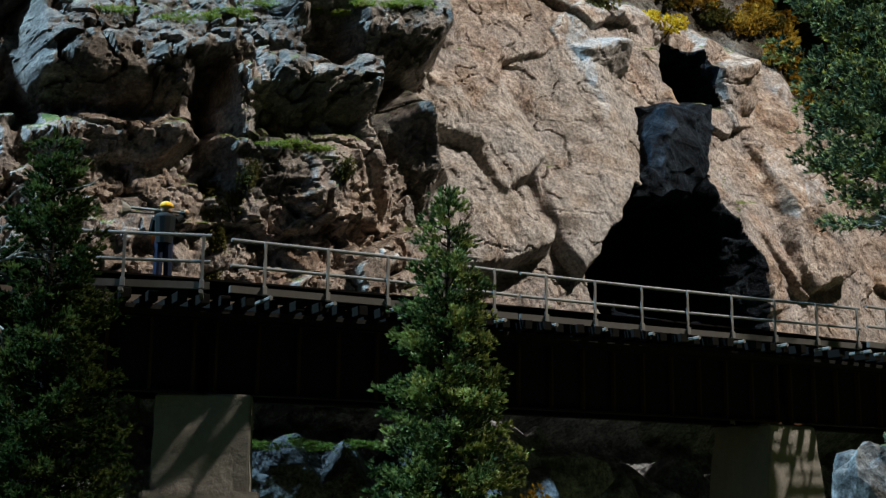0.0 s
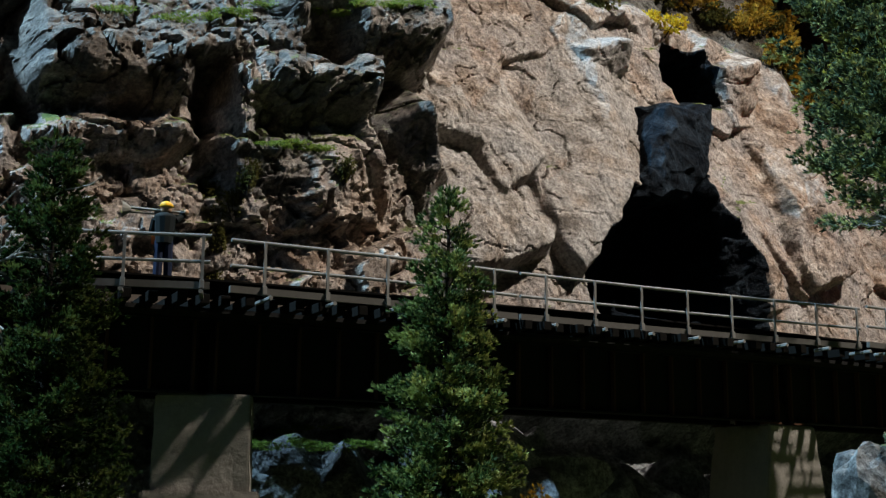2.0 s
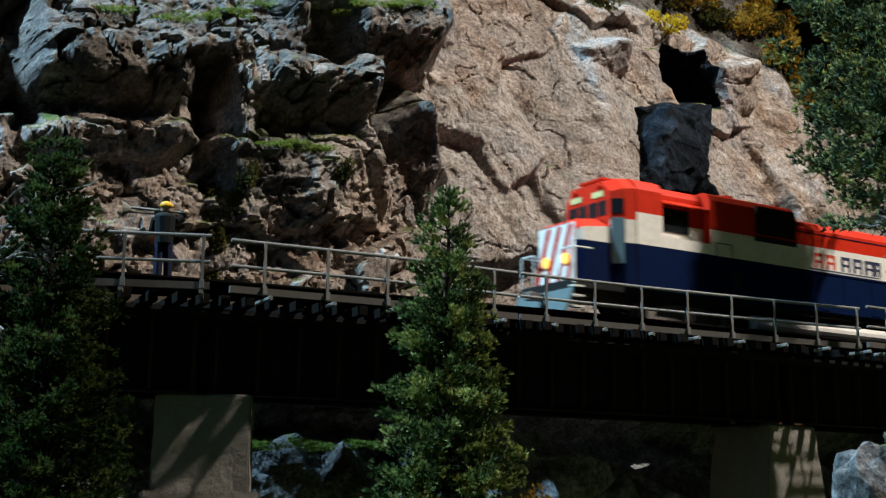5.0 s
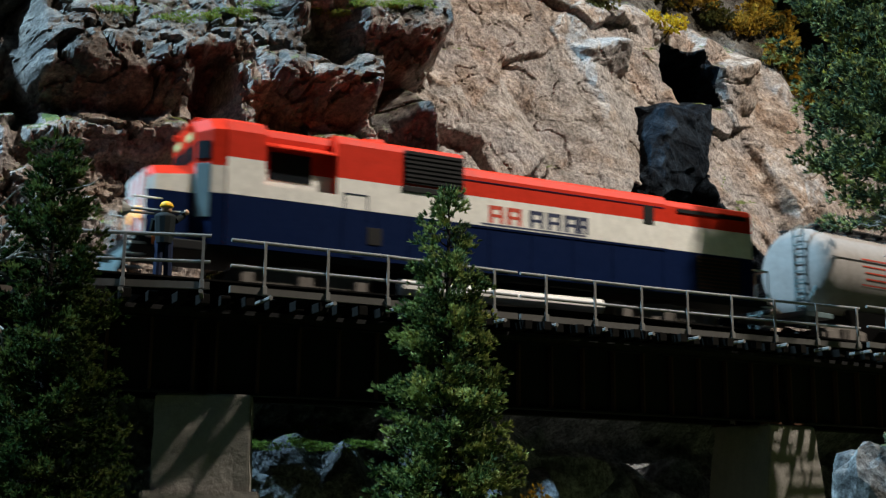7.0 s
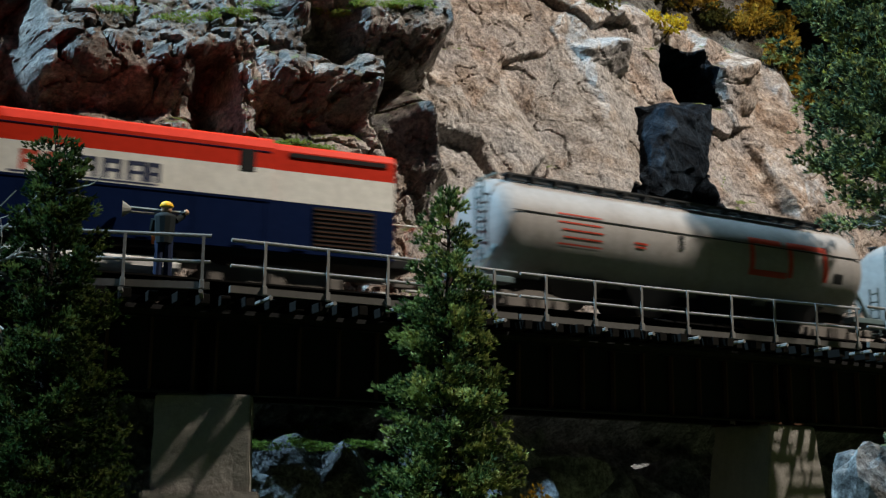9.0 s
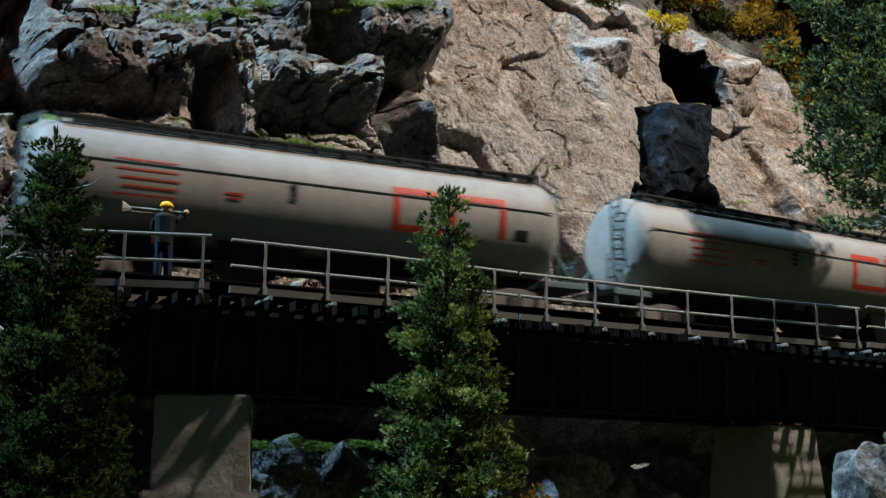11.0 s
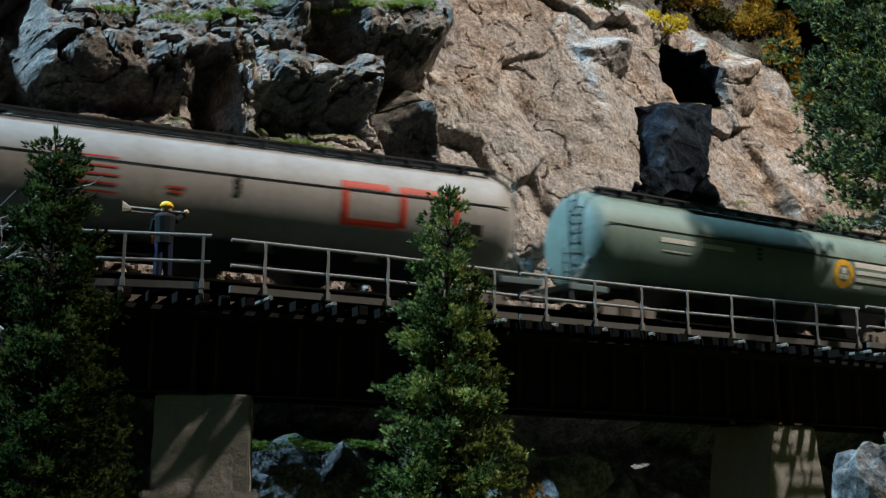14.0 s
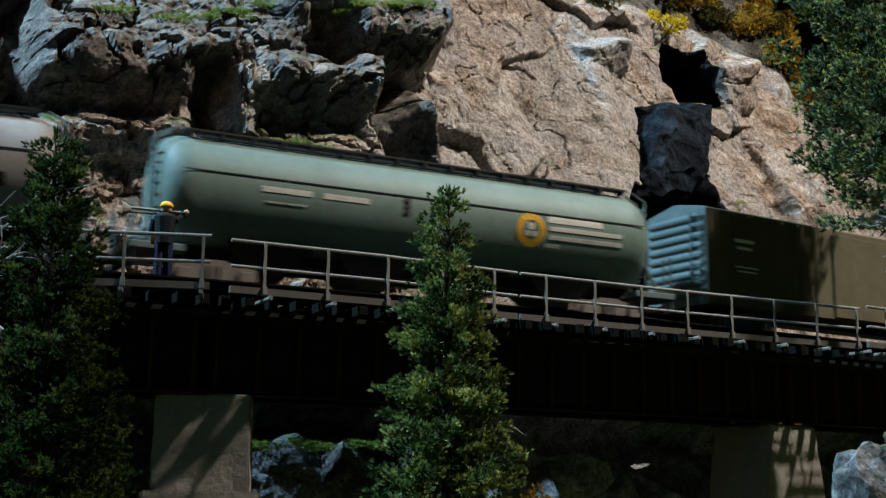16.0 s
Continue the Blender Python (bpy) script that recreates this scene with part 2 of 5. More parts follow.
def rod(bm, a, b, r, seg=8, r2=None, mi=0):
    a, b = Vector(a), Vector(b)
    d = b - a
    q = d.to_track_quat("Z", "Y").to_matrix().to_4x4()
    v = bmesh.ops.create_cone(bm, cap_ends=True, segments=seg, radius1=r, radius2=r if r2 is None else r2, depth=d.length,
                              matrix=Matrix.Translation((a + b) / 2) @ q)["verts"]
    if mi:
        for f in {f for w in v for f in w.link_faces}:
            f.material_index = mi
    return v


def ball(bm, c, r, sub=2, squash=(1, 1, 1), mi=0):
    v = bmesh.ops.create_icosphere(bm, subdivisions=sub, radius=r, matrix=Matrix.Translation(c) @ Matrix.Diagonal((*squash, 1)))["verts"]
    for f in {f for w in v for f in w.link_faces}:
        f.material_index = mi
        f.smooth = True
    return v


def loft(bm, rings, mats=None, caps=True, smooth=False):
    """Skins closed rings of equal length; mats gives the material index of each strip."""
    rows = [[bm.verts.new(p) for p in ring] for ring in rings]
    n = len(rows[0])
    for a, b in zip(rows, rows[1:]):
        for i in range(n):
            f = bm.faces.new((a[i], a[(i + 1) % n], b[(i + 1) % n], b[i]))
            f.smooth = smooth
            if mats:
                f.material_index = mats[i]
    if caps:
        for ring, flip in ((rows[0], True), (rows[-1], False)):
            f = bm.faces.new(ring[::-1] if flip else ring)
    bmesh.ops.recalc_face_normals(bm, faces=bm.faces)
    return rows


def mesh_of(name, verts, faces, material, parent=None, smooth=False):
    """A mesh straight from arrays, in full-size metres."""
    me = bpy.data.meshes.new(name)
    me.from_pydata((np.asarray(verts) * K).tolist(), [], faces if isinstance(faces, list) else faces.tolist())
    if smooth:
        me.shade_smooth()
    me.materials.append(material)
    ob = new(name, me)
    ob.parent = parent
    return ob

# ---- the cliff ----
rng = np.random.default_rng(7)


def smooth_noise(x, y, scale, seed):
    """Value noise on a lattice, -1 to 1."""
    g = np.random.default_rng(seed).uniform(-1, 1, (256, 256))
    u, v = x / scale + 100, y / scale + 100
    i, j = np.floor(u).astype(int), np.floor(v).astype(int)
    a, b = u - i, v - j
    a, b = a * a * (3 - 2 * a), b * b * (3 - 2 * b)
    i0, j0, i1, j1 = i % 256, j % 256, (i + 1) % 256, (j + 1) % 256
    return (g[i0, j0] * (1 - a) + g[i1, j0] * a) * (1 - b) + (g[i0, j1] * (1 - a) + g[i1, j1] * a) * b


def fractal(x, y, scale, seed, octaves=4, gain=0.5):
    return sum(gain ** k * smooth_noise(x, y, scale / 2 ** k, seed + k) for k in range(octaves))


def facets(x, y, size, seed, tilt, step, lean=0.0, stretch=1.0):
    """Broken rock: cells on a jittered lattice, each a tilted plane at its own depth. Returns the depth and the nearness to a joint (0 to 1)."""
    c, s_ = math.cos(lean), math.sin(lean)
    u, v = (c * x + s_ * y) / (size * stretch), (-s_ * x + c * y) / size
    g = np.random.default_rng(seed)
    jit = g.uniform(0, 1, (128, 128, 2))
    pl = g.uniform(-1, 1, (128, 128, 3))
    iu, iv = np.floor(u).astype(int), np.floor(v).astype(int)
    best = np.full(x.shape, 9e9)
    second = np.full(x.shape, 9e9)
    dep = np.zeros(x.shape)
    for du in (-1, 0, 1):
        for dv in (-1, 0, 1):
            a, b = (iu + du) % 128, (iv + dv) % 128
            px, py = iu + du + jit[a, b, 0], iv + dv + jit[a, b, 1]
            d = np.hypot(u - px, v - py)
            val = step * pl[a, b, 2] + tilt * size * ((u - px) * pl[a, b, 0] + (v - py) * pl[a, b, 1])
            nearer = d < best
            second = np.where(nearer, best, np.minimum(second, d))
            dep = np.where(nearer, val, dep)
            best = np.where(nearer, d, best)
    return dep, np.clip(1 - (second - best) / 0.16, 0, 1)


def inside(x, y, poly, up=3.0, side=3.0, down=3.0):
    """How far outside a convex outline (clockwise) each point lies, weighted by the way each edge faces; below zero inside."""
    d = np.full(x.shape, -9e9)
    n = len(poly)
    for i in range(n):
        (ax, ay), (bx, by) = poly[i], poly[(i + 1) % n]
        ex, ey = bx - ax, by - ay
        l = math.hypot(ex, ey)
        nx, ny = -ey / l, ex / l
        k = up if ny > 0.6 else (down if ny < -0.6 else side)
        d = np.maximum(d, ((x - ax) * nx + (y - ay) * ny) * k)
    return d


STEP = 0.08
sv = np.concatenate([np.arange(-26, -16, 0.3), np.arange(-16, 34, STEP), np.arange(34, 64, 0.25)])
zv = np.concatenate([np.arange(-9.2, -6, 0.2), np.arange(-6, 19, STEP), np.arange(19, 31, 0.2)])
S, Z = np.meshgrid(sv, zv, indexing="ij")
ws = S + 0.30 * fractal(S, Z, 2.6, 11, 3)
wz = Z + 0.30 * fractal(S, Z, 2.6, 31, 3)

left = 1 / (1 + np.exp((S - 0.5 - 0.1 * Z) / 0.7))          # rough block-strewn half
ramp_up = np.clip(Z, 0, None)
depth = (1 - left) * (5.4 + 0.32 * ramp_up) + left * (3.5 + 0.28 * np.clip(Z, 0, 6) + 0.1 * np.clip(Z - 6, 0, None) + 0.9 * np.clip(Z - 6.2, 0, 1))
depth += left * 1.3 * np.clip(Z - 10.3, 0, None)
depth += np.clip((S - 16) * 0.12, 0, 2.0)
low = np.clip(-0.6 - Z, 0, None)
depth += 1.1 * np.clip(low, 0, 2.5) - 0.5 * np.clip(low - 2.5, 0, None)

# where the cliff ends and the wooded slope begins
top = np.interp(S, [-30, 8, 12.1, 16.5, 21.8, 24.2, 27.8, 33, 60], [34, 24, 16.2, 17.0, 17.3, 17.0, 16.2, 14.5, 14.0])
depth += 0.95 * np.clip(Z - top, 0, None)


kind_of = np.zeros(S.shape, np.int32)                       # 0 brown rock, 1 soil, 2 dark crag and shade, 3 slate and hollow shade, 4 grey slab, 5 blue-grey rock


def block(poly, d, lean=0.0, turn=0.0, up=1.6, side=2.4, down=2.4, rock=0):
    """A block that stands out to d metres behind the track; lean tips its face over the foot."""
    global depth
    cx = sum(p[0] for p in poly) / len(poly)
    cz = sum(p[1] for p in poly) / len(poly)
    out = inside(ws, wz, poly, up, side, down)
    face = d - lean * (np.clip(Z, min(p[1] for p in poly), max(p[1] for p in poly)) - cz) + turn * (S - cx)
    face = face + np.clip(out, 0, 40) + 0.25 * np.clip(out + 0.4, 0, 0.4) + 0.16 * f2
    kind_of[(face < depth) & (out < 3.5)] = rock
    depth = np.minimum(depth, face)


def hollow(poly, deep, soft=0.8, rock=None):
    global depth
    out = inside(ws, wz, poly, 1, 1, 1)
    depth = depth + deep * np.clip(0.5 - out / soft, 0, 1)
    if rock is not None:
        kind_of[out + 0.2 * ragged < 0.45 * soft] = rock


ragged = 0.7 * fractal(S, Z, 2.0, 300, 4)
# broken surface at three sizes, blocky on one half and slabby on the other
f1, j1 = facets(ws, wz, 3.6, 3, 0.24, 0.34, lean=0.5, stretch=1.5)
f2, j2 = facets(ws, wz, 1.3, 5, 0.30, 0.16, lean=0.8, stretch=1.7)
f3, j3 = facets(ws + 0.1 * fractal(S, Z, 0.6, 61, 2), wz, 0.46, 9, 0.34, 0.05, lean=0.6, stretch=1.5)
patchy = np.clip(0.5 + 0.9 * fractal(S, Z, 4, 90, 3), 0, 1)
rough = 0.16 + 0.50 * left + 0.30 * patchy * (1 - 0.5 * left)
depth += f1 * (0.75 + 0.35 * left) + f2 * rough * 1.1

# ledges and boulders of the block-strewn half; dark crag colour also deepens shaded faces
block([(-15.9, 7.7), (-12.2, 8.1), (-10.7, 8.7), (-8.4, 9.0), (-8.3, 7.8), (-9.0, 7.2), (-10.2, 6.5), (-15.8, 5.7)], 5.0, lean=0.75, up=0.95, rock=2)
block([(-8.2, 9.0), (-7.0, 9.5), (-6.9, 9.0), (-7.2, 8.6), (-8.1, 8.2)], 5.2, lean=0.8, up=0.95, rock=2)
block([(-6.8, 9.2), (-4.1, 9.9), (-4.1, 9.5), (-4.4, 9.2), (-6.5, 8.8)], 5.2, lean=0.9, up=0.95, rock=2)
block([(-4.0, 11.1), (-1.9, 11.2), (1.3, 11.7), (1.1, 10.3), (0.1, 9.6), (-0.9, 9.7), (-3.9, 9.3)], 5.2, lean=0.75, up=0.85, rock=2)
block([(-5.2, 8.4), (-3.1, 8.8), (-1.6, 8.9), (-1.6, 7.8), (-2.4, 7.1), (-3.9, 6.8), (-6.0, 6.9), (-5.9, 7.5)], 4.75, lean=0.8, up=1.0, rock=2)
block([(-13.3, 5.8), (-9.1, 6.4), (-8.6, 6.0), (-9.8, 4.9), (-11.7, 4.9), (-13.3, 5.4)], 4.55, lean=0.6, up=2.2, rock=0)
block([(-6.9, 5.3), (-4.2, 5.7), (-4.0, 4.5), (-4.8, 4.0), (-6.8, 4.2)], 4.25, lean=0.55, up=0.75, rock=2)
block([(-4.2, 5.6), (-2.6, 6.0), (-1.9, 3.7), (-3.3, 3.4), (-4.5, 4.3)], 3.85, lean=-0.12, turn=0.3, up=0.8, rock=0)
block([(-6.4, 6.4), (-4.7, 6.7), (-2.9, 6.5), (-2.1, 6.1), (-2.2, 5.9), (-3.0, 6.1), (-4.7, 6.2)], 4.7, lean=0.1, up=1.0, rock=0)
block([(-1.2, 7.1), (0.2, 8.1), (1.1, 6.4), (0.7, 4.9), (-0.4, 5.1), (-1.3, 5.9)], 5.3, lean=0.5, turn=-0.55, up=2.5, down=3.5, rock=2)
block([(-6.7, 8.5), (-5.3, 8.8), (-6.1, 7.0), (-6.7, 5.8), (-7.4, 5.8), (-7.3, 6.9)], 4.5, lean=-0.1, turn=-0.1, up=1.5, rock=0)
block([(-1.8, 7.7), (-1.0, 8.1), (-1.2, 5.8), (-0.7, 3.9), (-1.4, 3.9), (-1.9, 6.3)], 4.8, lean=-0.1, up=1.5, rock=0)
hollow([(-8.5, 8.6), (-7.1, 8.9), (-7.0, 6.4), (-8.2, 6.4)], 1.2)
hollow([(-4.0, 11.8), (-2.3, 11.9), (-2.8, 9.6), (-3.9, 9.9)], 1.3)
hollow([(-13.6, 7.2), (-8.9, 7.3), (-8.8, 6.7), (-13.5, 6.1)], 0.7)
hollow([(-5.9, 7.1), (-1.8, 7.4), (-1.8, 7.0), (-5.9, 6.7)], 0.8)
# depth and dark crag colour stand in for shade at this end
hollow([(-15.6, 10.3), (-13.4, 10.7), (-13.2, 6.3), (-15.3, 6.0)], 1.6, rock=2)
# slabs on the smooth face
block([(0.0, 9.0), (1.4, 10.0), (4.2, 9.6), (4.5, 8.4), (2.3, 6.8), (1.4, 8.8)], 7.2, lean=-0.30, up=0.9, down=2.2, rock=4)
block([(4.4, 8.3), (5.9, 9.1), (7.1, 8.1), (6.7, 7.5), (5.0, 6.1), (4.4, 6.5)], 6.75, lean=-0.34, turn=-0.05, up=0.8, down=2.4, rock=4)
block([(1.1, 5.3), (2.9, 5.9), (5.2, 5.5), (6.8, 4.3), (6.6, 3.9), (4.3, 2.9), (2.5, 2.9), (1.1, 3.4)], 5.5, lean=-0.42, up=0.6, down=2.8, rock=4)
block([(7.2, 6.4), (11.0, 7.9), (12.4, 6.8), (10.7, 5.3), (8.0, 3.4), (7.5, 3.9), (7.0, 5.0)], 6.1, lean=-0.36, turn=-0.05, up=0.5, down=3.0, side=3.0, rock=4)
block([(11.3, 13.8), (13.7, 14.6), (13.9, 13.4), (12.9, 12.8), (11.8, 13.3)], 9.2, lean=0.45, up=2.5, down=2.6, rock=4)
block([(21.1, 15.2), (23.5, 15.9), (23.6, 13.7), (22.1, 13.0), (21.2, 13.4)], 9.9, lean=0.15, up=2.2, rock=0)
block([(23.1, 8.8), (25.9, 9.5), (28.3, 7.0), (27.2, 5.7), (23.5, 4.2), (22.9, 5.8)], 7.4, lean=-0.2, up=0.6, down=3.0, rock=0)
block([(16.8, 7.8), (18.2, 8.3), (20.7, 4.3), (19.6, 3.5), (17.6, 4.7), (16.8, 5.6)], 7.2, lean=-0.3, up=0.6, rock=0)
# slate colour darkens these hollows in place of their shade
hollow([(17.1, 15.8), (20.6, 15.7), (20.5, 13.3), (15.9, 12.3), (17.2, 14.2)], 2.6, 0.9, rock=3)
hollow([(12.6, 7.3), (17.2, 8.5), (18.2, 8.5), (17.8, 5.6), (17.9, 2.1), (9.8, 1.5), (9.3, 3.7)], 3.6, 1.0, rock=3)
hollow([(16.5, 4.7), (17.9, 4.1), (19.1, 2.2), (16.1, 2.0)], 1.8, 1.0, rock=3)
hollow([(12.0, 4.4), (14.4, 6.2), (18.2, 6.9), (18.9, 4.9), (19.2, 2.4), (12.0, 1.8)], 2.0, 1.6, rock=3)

for _ in range(1):                                          # worn edges
    soft = depth.copy()
    soft[1:-1, 1:-1] = (4 * depth[1:-1, 1:-1] + 2 * (depth[2:, 1:-1] + depth[:-2, 1:-1] + depth[1:-1, 2:] + depth[1:-1, :-2])
                        + depth[2:, 2:] + depth[:-2, :-2] + depth[2:, :-2] + depth[:-2, 2:]) / 16
    depth = soft
depth += f3 * (0.06 + 0.5 * left + 0.18 * patchy) * 1.2 + 0.15 * j2 * (0.3 + rough) * np.clip(smooth_noise(S, Z, 1.9, 5) * 3, 0, 1)
depth += 0.09 * fractal(S, Z, 1.2, 44, 5, 0.6) * (0.8 + left)
depth += 0.10 * f2 * (1 - left) * patchy
crease = np.abs(fractal(ws, wz, 2.3, 410, 4, 0.55))
depth += (0.42 * left + 0.07) * np.clip(1 - crease / 0.12, 0, 1)
crease = np.abs(fractal(ws, wz, 0.9, 430, 3, 0.55))
depth += (0.10 * left + 0.03) * np.clip(1 - crease / 0.14, 0, 1)
depth += left * (0.22 * f2 + 0.3 * f3)
# strata: leaning joints with small steps
lay = wz * 1.0 - ws * 0.22 + 0.5 * fractal(S, Z, 5, 150, 3)
depth += left * 0.07 * (np.abs((lay / 1.1) % 1 - 0.5) * 2) ** 3
# thin diagonal cracks in the slab
for kx, kz, ph, seed in ((0.75, 0.95, 0.0, 120), (0.9, -0.35, 1.3, 140)):
    c_ = np.abs(np.sin((ws * kx + wz * kz) * 0.85 + ph + 2.0 * fractal(S, Z, 3.5, seed)))
    depth += 0.11 * np.clip(1.3 - c_ / 0.05, 0, 1) * np.clip((smooth_noise(S, Z, 2.2, seed + 7) - 0.1) * 4, 0, 1) * (1 - left)
depth = np.where((Z > -1.5) & (Z < -0.75) & ((S < 1) | (S > 14)), np.minimum(depth, 3.7), depth)      # unseen shelf at track level, added to block light behind the deck
depth = np.where(Z > -0.75, np.maximum(depth, 3.2), np.maximum(depth, 3.6))     # room for the train

TH = T0 + S / R
V = np.stack([CX + (R - depth) * np.cos(TH), CY + (R - depth) * np.sin(TH), Z], axis=-1).reshape(-1, 3)
ni, nj = S.shape
ii, jj = np.meshgrid(np.arange(ni - 1), np.arange(nj - 1), indexing="ij")
q = (ii * nj + jj).ravel()
F = np.stack([q, q + nj, q + nj + 1, q + 1], axis=1)
cliff = mesh_of("cliff", V, F, ROCK)
for m in (SOIL, CRAG_AND_SHADE, SLATE_AND_SHADE, GREYSLAB, BLUEROCK):
    cliff.data.materials.append(m)
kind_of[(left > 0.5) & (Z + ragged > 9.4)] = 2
kind_of[Z < -1.0 + 0.5 * ragged] = 5
kind_of[(Z > top + 0.7) & (S > 6)] = 1
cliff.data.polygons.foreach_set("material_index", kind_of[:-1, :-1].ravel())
tagged(cliff, "craggy brown and grey rock cliff with mossy ledges", "cliff", kind="structure")


def cliff_at(s, z):
    """The cliff's surface at s along the track and height z."""
    i = min(int(np.searchsorted(sv, s)), ni - 1)
    j = min(int(np.searchsorted(zv, z)), nj - 1)
    return Vector(V[i * nj + j])


def cliff_normal(s, z):
    a, b = cliff_at(s + 0.3, z) - cliff_at(s - 0.3, z), cliff_at(s, z + 0.3) - cliff_at(s, z - 0.3)
    return a.cross(b).normalized()


# ---- ground and backdrop ----
gx = np.concatenate([np.linspace(-100, -45, 6), np.arange(-40, 60, 0.6), np.linspace(65, 110, 6)])
gy = np.concatenate([np.linspace(-40, 8, 6), np.arange(10, 62, 0.6), np.linspace(66, 110, 6)])
GX, GY = np.meshgrid(gx, gy, indexing="ij")
GZ = -8.6 + 0.35 * fractal(GX, GY, 6, 200, 4) + 0.15 * fractal(GX, GY, 1.2, 210, 3)
gn, gm = GX.shape
a, b = np.meshgrid(np.arange(gn - 1), np.arange(gm - 1), indexing="ij")
q = (a * gm + b).ravel()
ground = mesh_of("ground", np.stack([GX, GY, GZ], -1).reshape(-1, 3), np.stack([q, q + gm, q + gm + 1, q + 1], 1), SOIL, smooth=True)
tagged(ground, "dark earth gorge floor with patches of moss", "ground", kind="structure")


# the dark exhibit room around the layout
for nm, c, sz in (("wall_north", (0, 132, 60), (270, 4, 150)), ("wall_south", (0, -62, 60), (270, 4, 150)), ("wall_east", (133, 35, 60), (4, 190, 150)), ("wall_west", (-133, 35, 60), (4, 190, 150)), ("ceiling", (0, 35, 134), (262, 190, 4)), ("floor", (0, 35, -13), (262, 190, 4))):
    bm = bmesh.new()
    box(bm, *c, *sz)
    tagged(part(nm, bm, ROOM), "dark painted surface of the exhibit room", "wall", kind="structure")


def rock(name, label, at, size, material, seed, turn=0, flat=1.0, sub=4, bumpy=0.22):
    """A broken boulder: a ball cut by random planes, then roughened."""
    g = random.Random(seed)
    bm = bmesh.new()
    bmesh.ops.create_icosphere(bm, subdivisions=sub, radius=1)
    cuts = []
    for _ in range(13):
        n = Vector((g.uniform(-1, 1), g.uniform(-1, 1), g.uniform(-1, 1) * flat)).normalized()
        cuts.append((n, g.uniform(0.55, 0.82)))
    for v in bm.verts:
        for n, d in cuts:
            over = v.co.dot(n) - d
            if over > 0:
                v.co -= n * over * 0.93
        w = v.co * 2.2 + Vector((seed * 3.1, 0, 0))
        v.co *= 1 + bumpy * 0.35 * noise.noise(w) + bumpy * 0.3 * noise.noise(w * 3.3) + bumpy * 0.14 * noise.noise(w * 8)
    bmesh.ops.scale(bm, vec=[v / 1.5 for v in size], verts=bm.verts)
    ob = part(name, bm, material)
    ob.matrix_basis = plan(*at, 0, 0, turn)
    return tagged(ob, label, "rock")


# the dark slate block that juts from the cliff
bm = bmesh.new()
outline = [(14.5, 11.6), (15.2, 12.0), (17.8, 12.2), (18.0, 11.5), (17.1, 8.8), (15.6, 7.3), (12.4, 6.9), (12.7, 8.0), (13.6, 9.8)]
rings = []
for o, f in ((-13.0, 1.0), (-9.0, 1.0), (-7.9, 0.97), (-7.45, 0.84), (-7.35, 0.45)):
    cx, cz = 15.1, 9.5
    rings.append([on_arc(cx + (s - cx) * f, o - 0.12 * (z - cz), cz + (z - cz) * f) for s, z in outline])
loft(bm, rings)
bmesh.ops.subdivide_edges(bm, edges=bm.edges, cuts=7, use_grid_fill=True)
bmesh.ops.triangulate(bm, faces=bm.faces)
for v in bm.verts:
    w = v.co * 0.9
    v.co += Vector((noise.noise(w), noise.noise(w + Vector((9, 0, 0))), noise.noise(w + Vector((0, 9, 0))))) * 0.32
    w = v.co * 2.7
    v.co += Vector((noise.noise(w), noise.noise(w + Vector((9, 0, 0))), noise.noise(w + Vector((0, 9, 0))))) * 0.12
tagged(part("slate_block", bm, SLATE_AND_SHADE), "dark blue-grey slate block jutting from the cliff face", "rock")

# ---- the bridge ----
bridge = thing("railway_bridge", "black steel plate girder railway bridge with timber deck", "bridge", kind="structure")
S0, S1 = -26.0, 40.0


def arc_strip(bm, s0, s1, o0, o1, z0, z1, step=1.0, mi=0):
    n = max(1, int((s1 - s0) / step))
    rings = []
    for i in range(n + 1):
        s = s0 + (s1 - s0) * i / n
        rings.append([on_arc(s, o0, z0), on_arc(s, o1, z0), on_arc(s, o1, z1), on_arc(s, o0, z1)])
    loft(bm, rings)


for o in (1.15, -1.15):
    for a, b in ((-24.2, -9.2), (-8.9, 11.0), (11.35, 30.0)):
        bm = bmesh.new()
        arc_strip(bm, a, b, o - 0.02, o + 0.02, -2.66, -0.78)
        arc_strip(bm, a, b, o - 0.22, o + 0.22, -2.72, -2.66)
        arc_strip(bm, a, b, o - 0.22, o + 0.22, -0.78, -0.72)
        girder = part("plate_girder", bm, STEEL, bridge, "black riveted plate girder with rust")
        n = int((b - a) / 1.15)
        for i in range(n + 1):
            s = a + 0.15 + (b - a - 0.3) * i / n
            bm = bmesh.new()
            side = 1 if o > 0 else -1
            A, B = on_arc(s - 0.03, o + side * 0.02, -2.66), on_arc(s + 0.03, o + side * 0.2, -0.78)
            loft(bm, [[on_arc(s + d, o + side * w, z) for d, w in ((-0.03, 0.021), (0.03, 0.021), (0.03, 0.2), (-0.03, 0.2))] for z in (-2.658, -0.782)])
            part("stiffener", bm, RUST, girder)
for s in np.arange(-23, 29, 2.9):
    bm = bmesh.new()
    rod(bm, on_arc(s, -1.1, -2.6), on_arc(s + 1.2, 1.1, -0.9), 0.05, 6)
    rod(bm, on_arc(s, 1.1, -2.6), on_arc(s + 1.2, -1.1, -0.9), 0.05, 6)
    part("cross_brace", bm, STEEL, bridge)

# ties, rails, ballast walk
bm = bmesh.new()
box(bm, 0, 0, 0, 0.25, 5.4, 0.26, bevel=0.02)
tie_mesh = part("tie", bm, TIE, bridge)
first = True
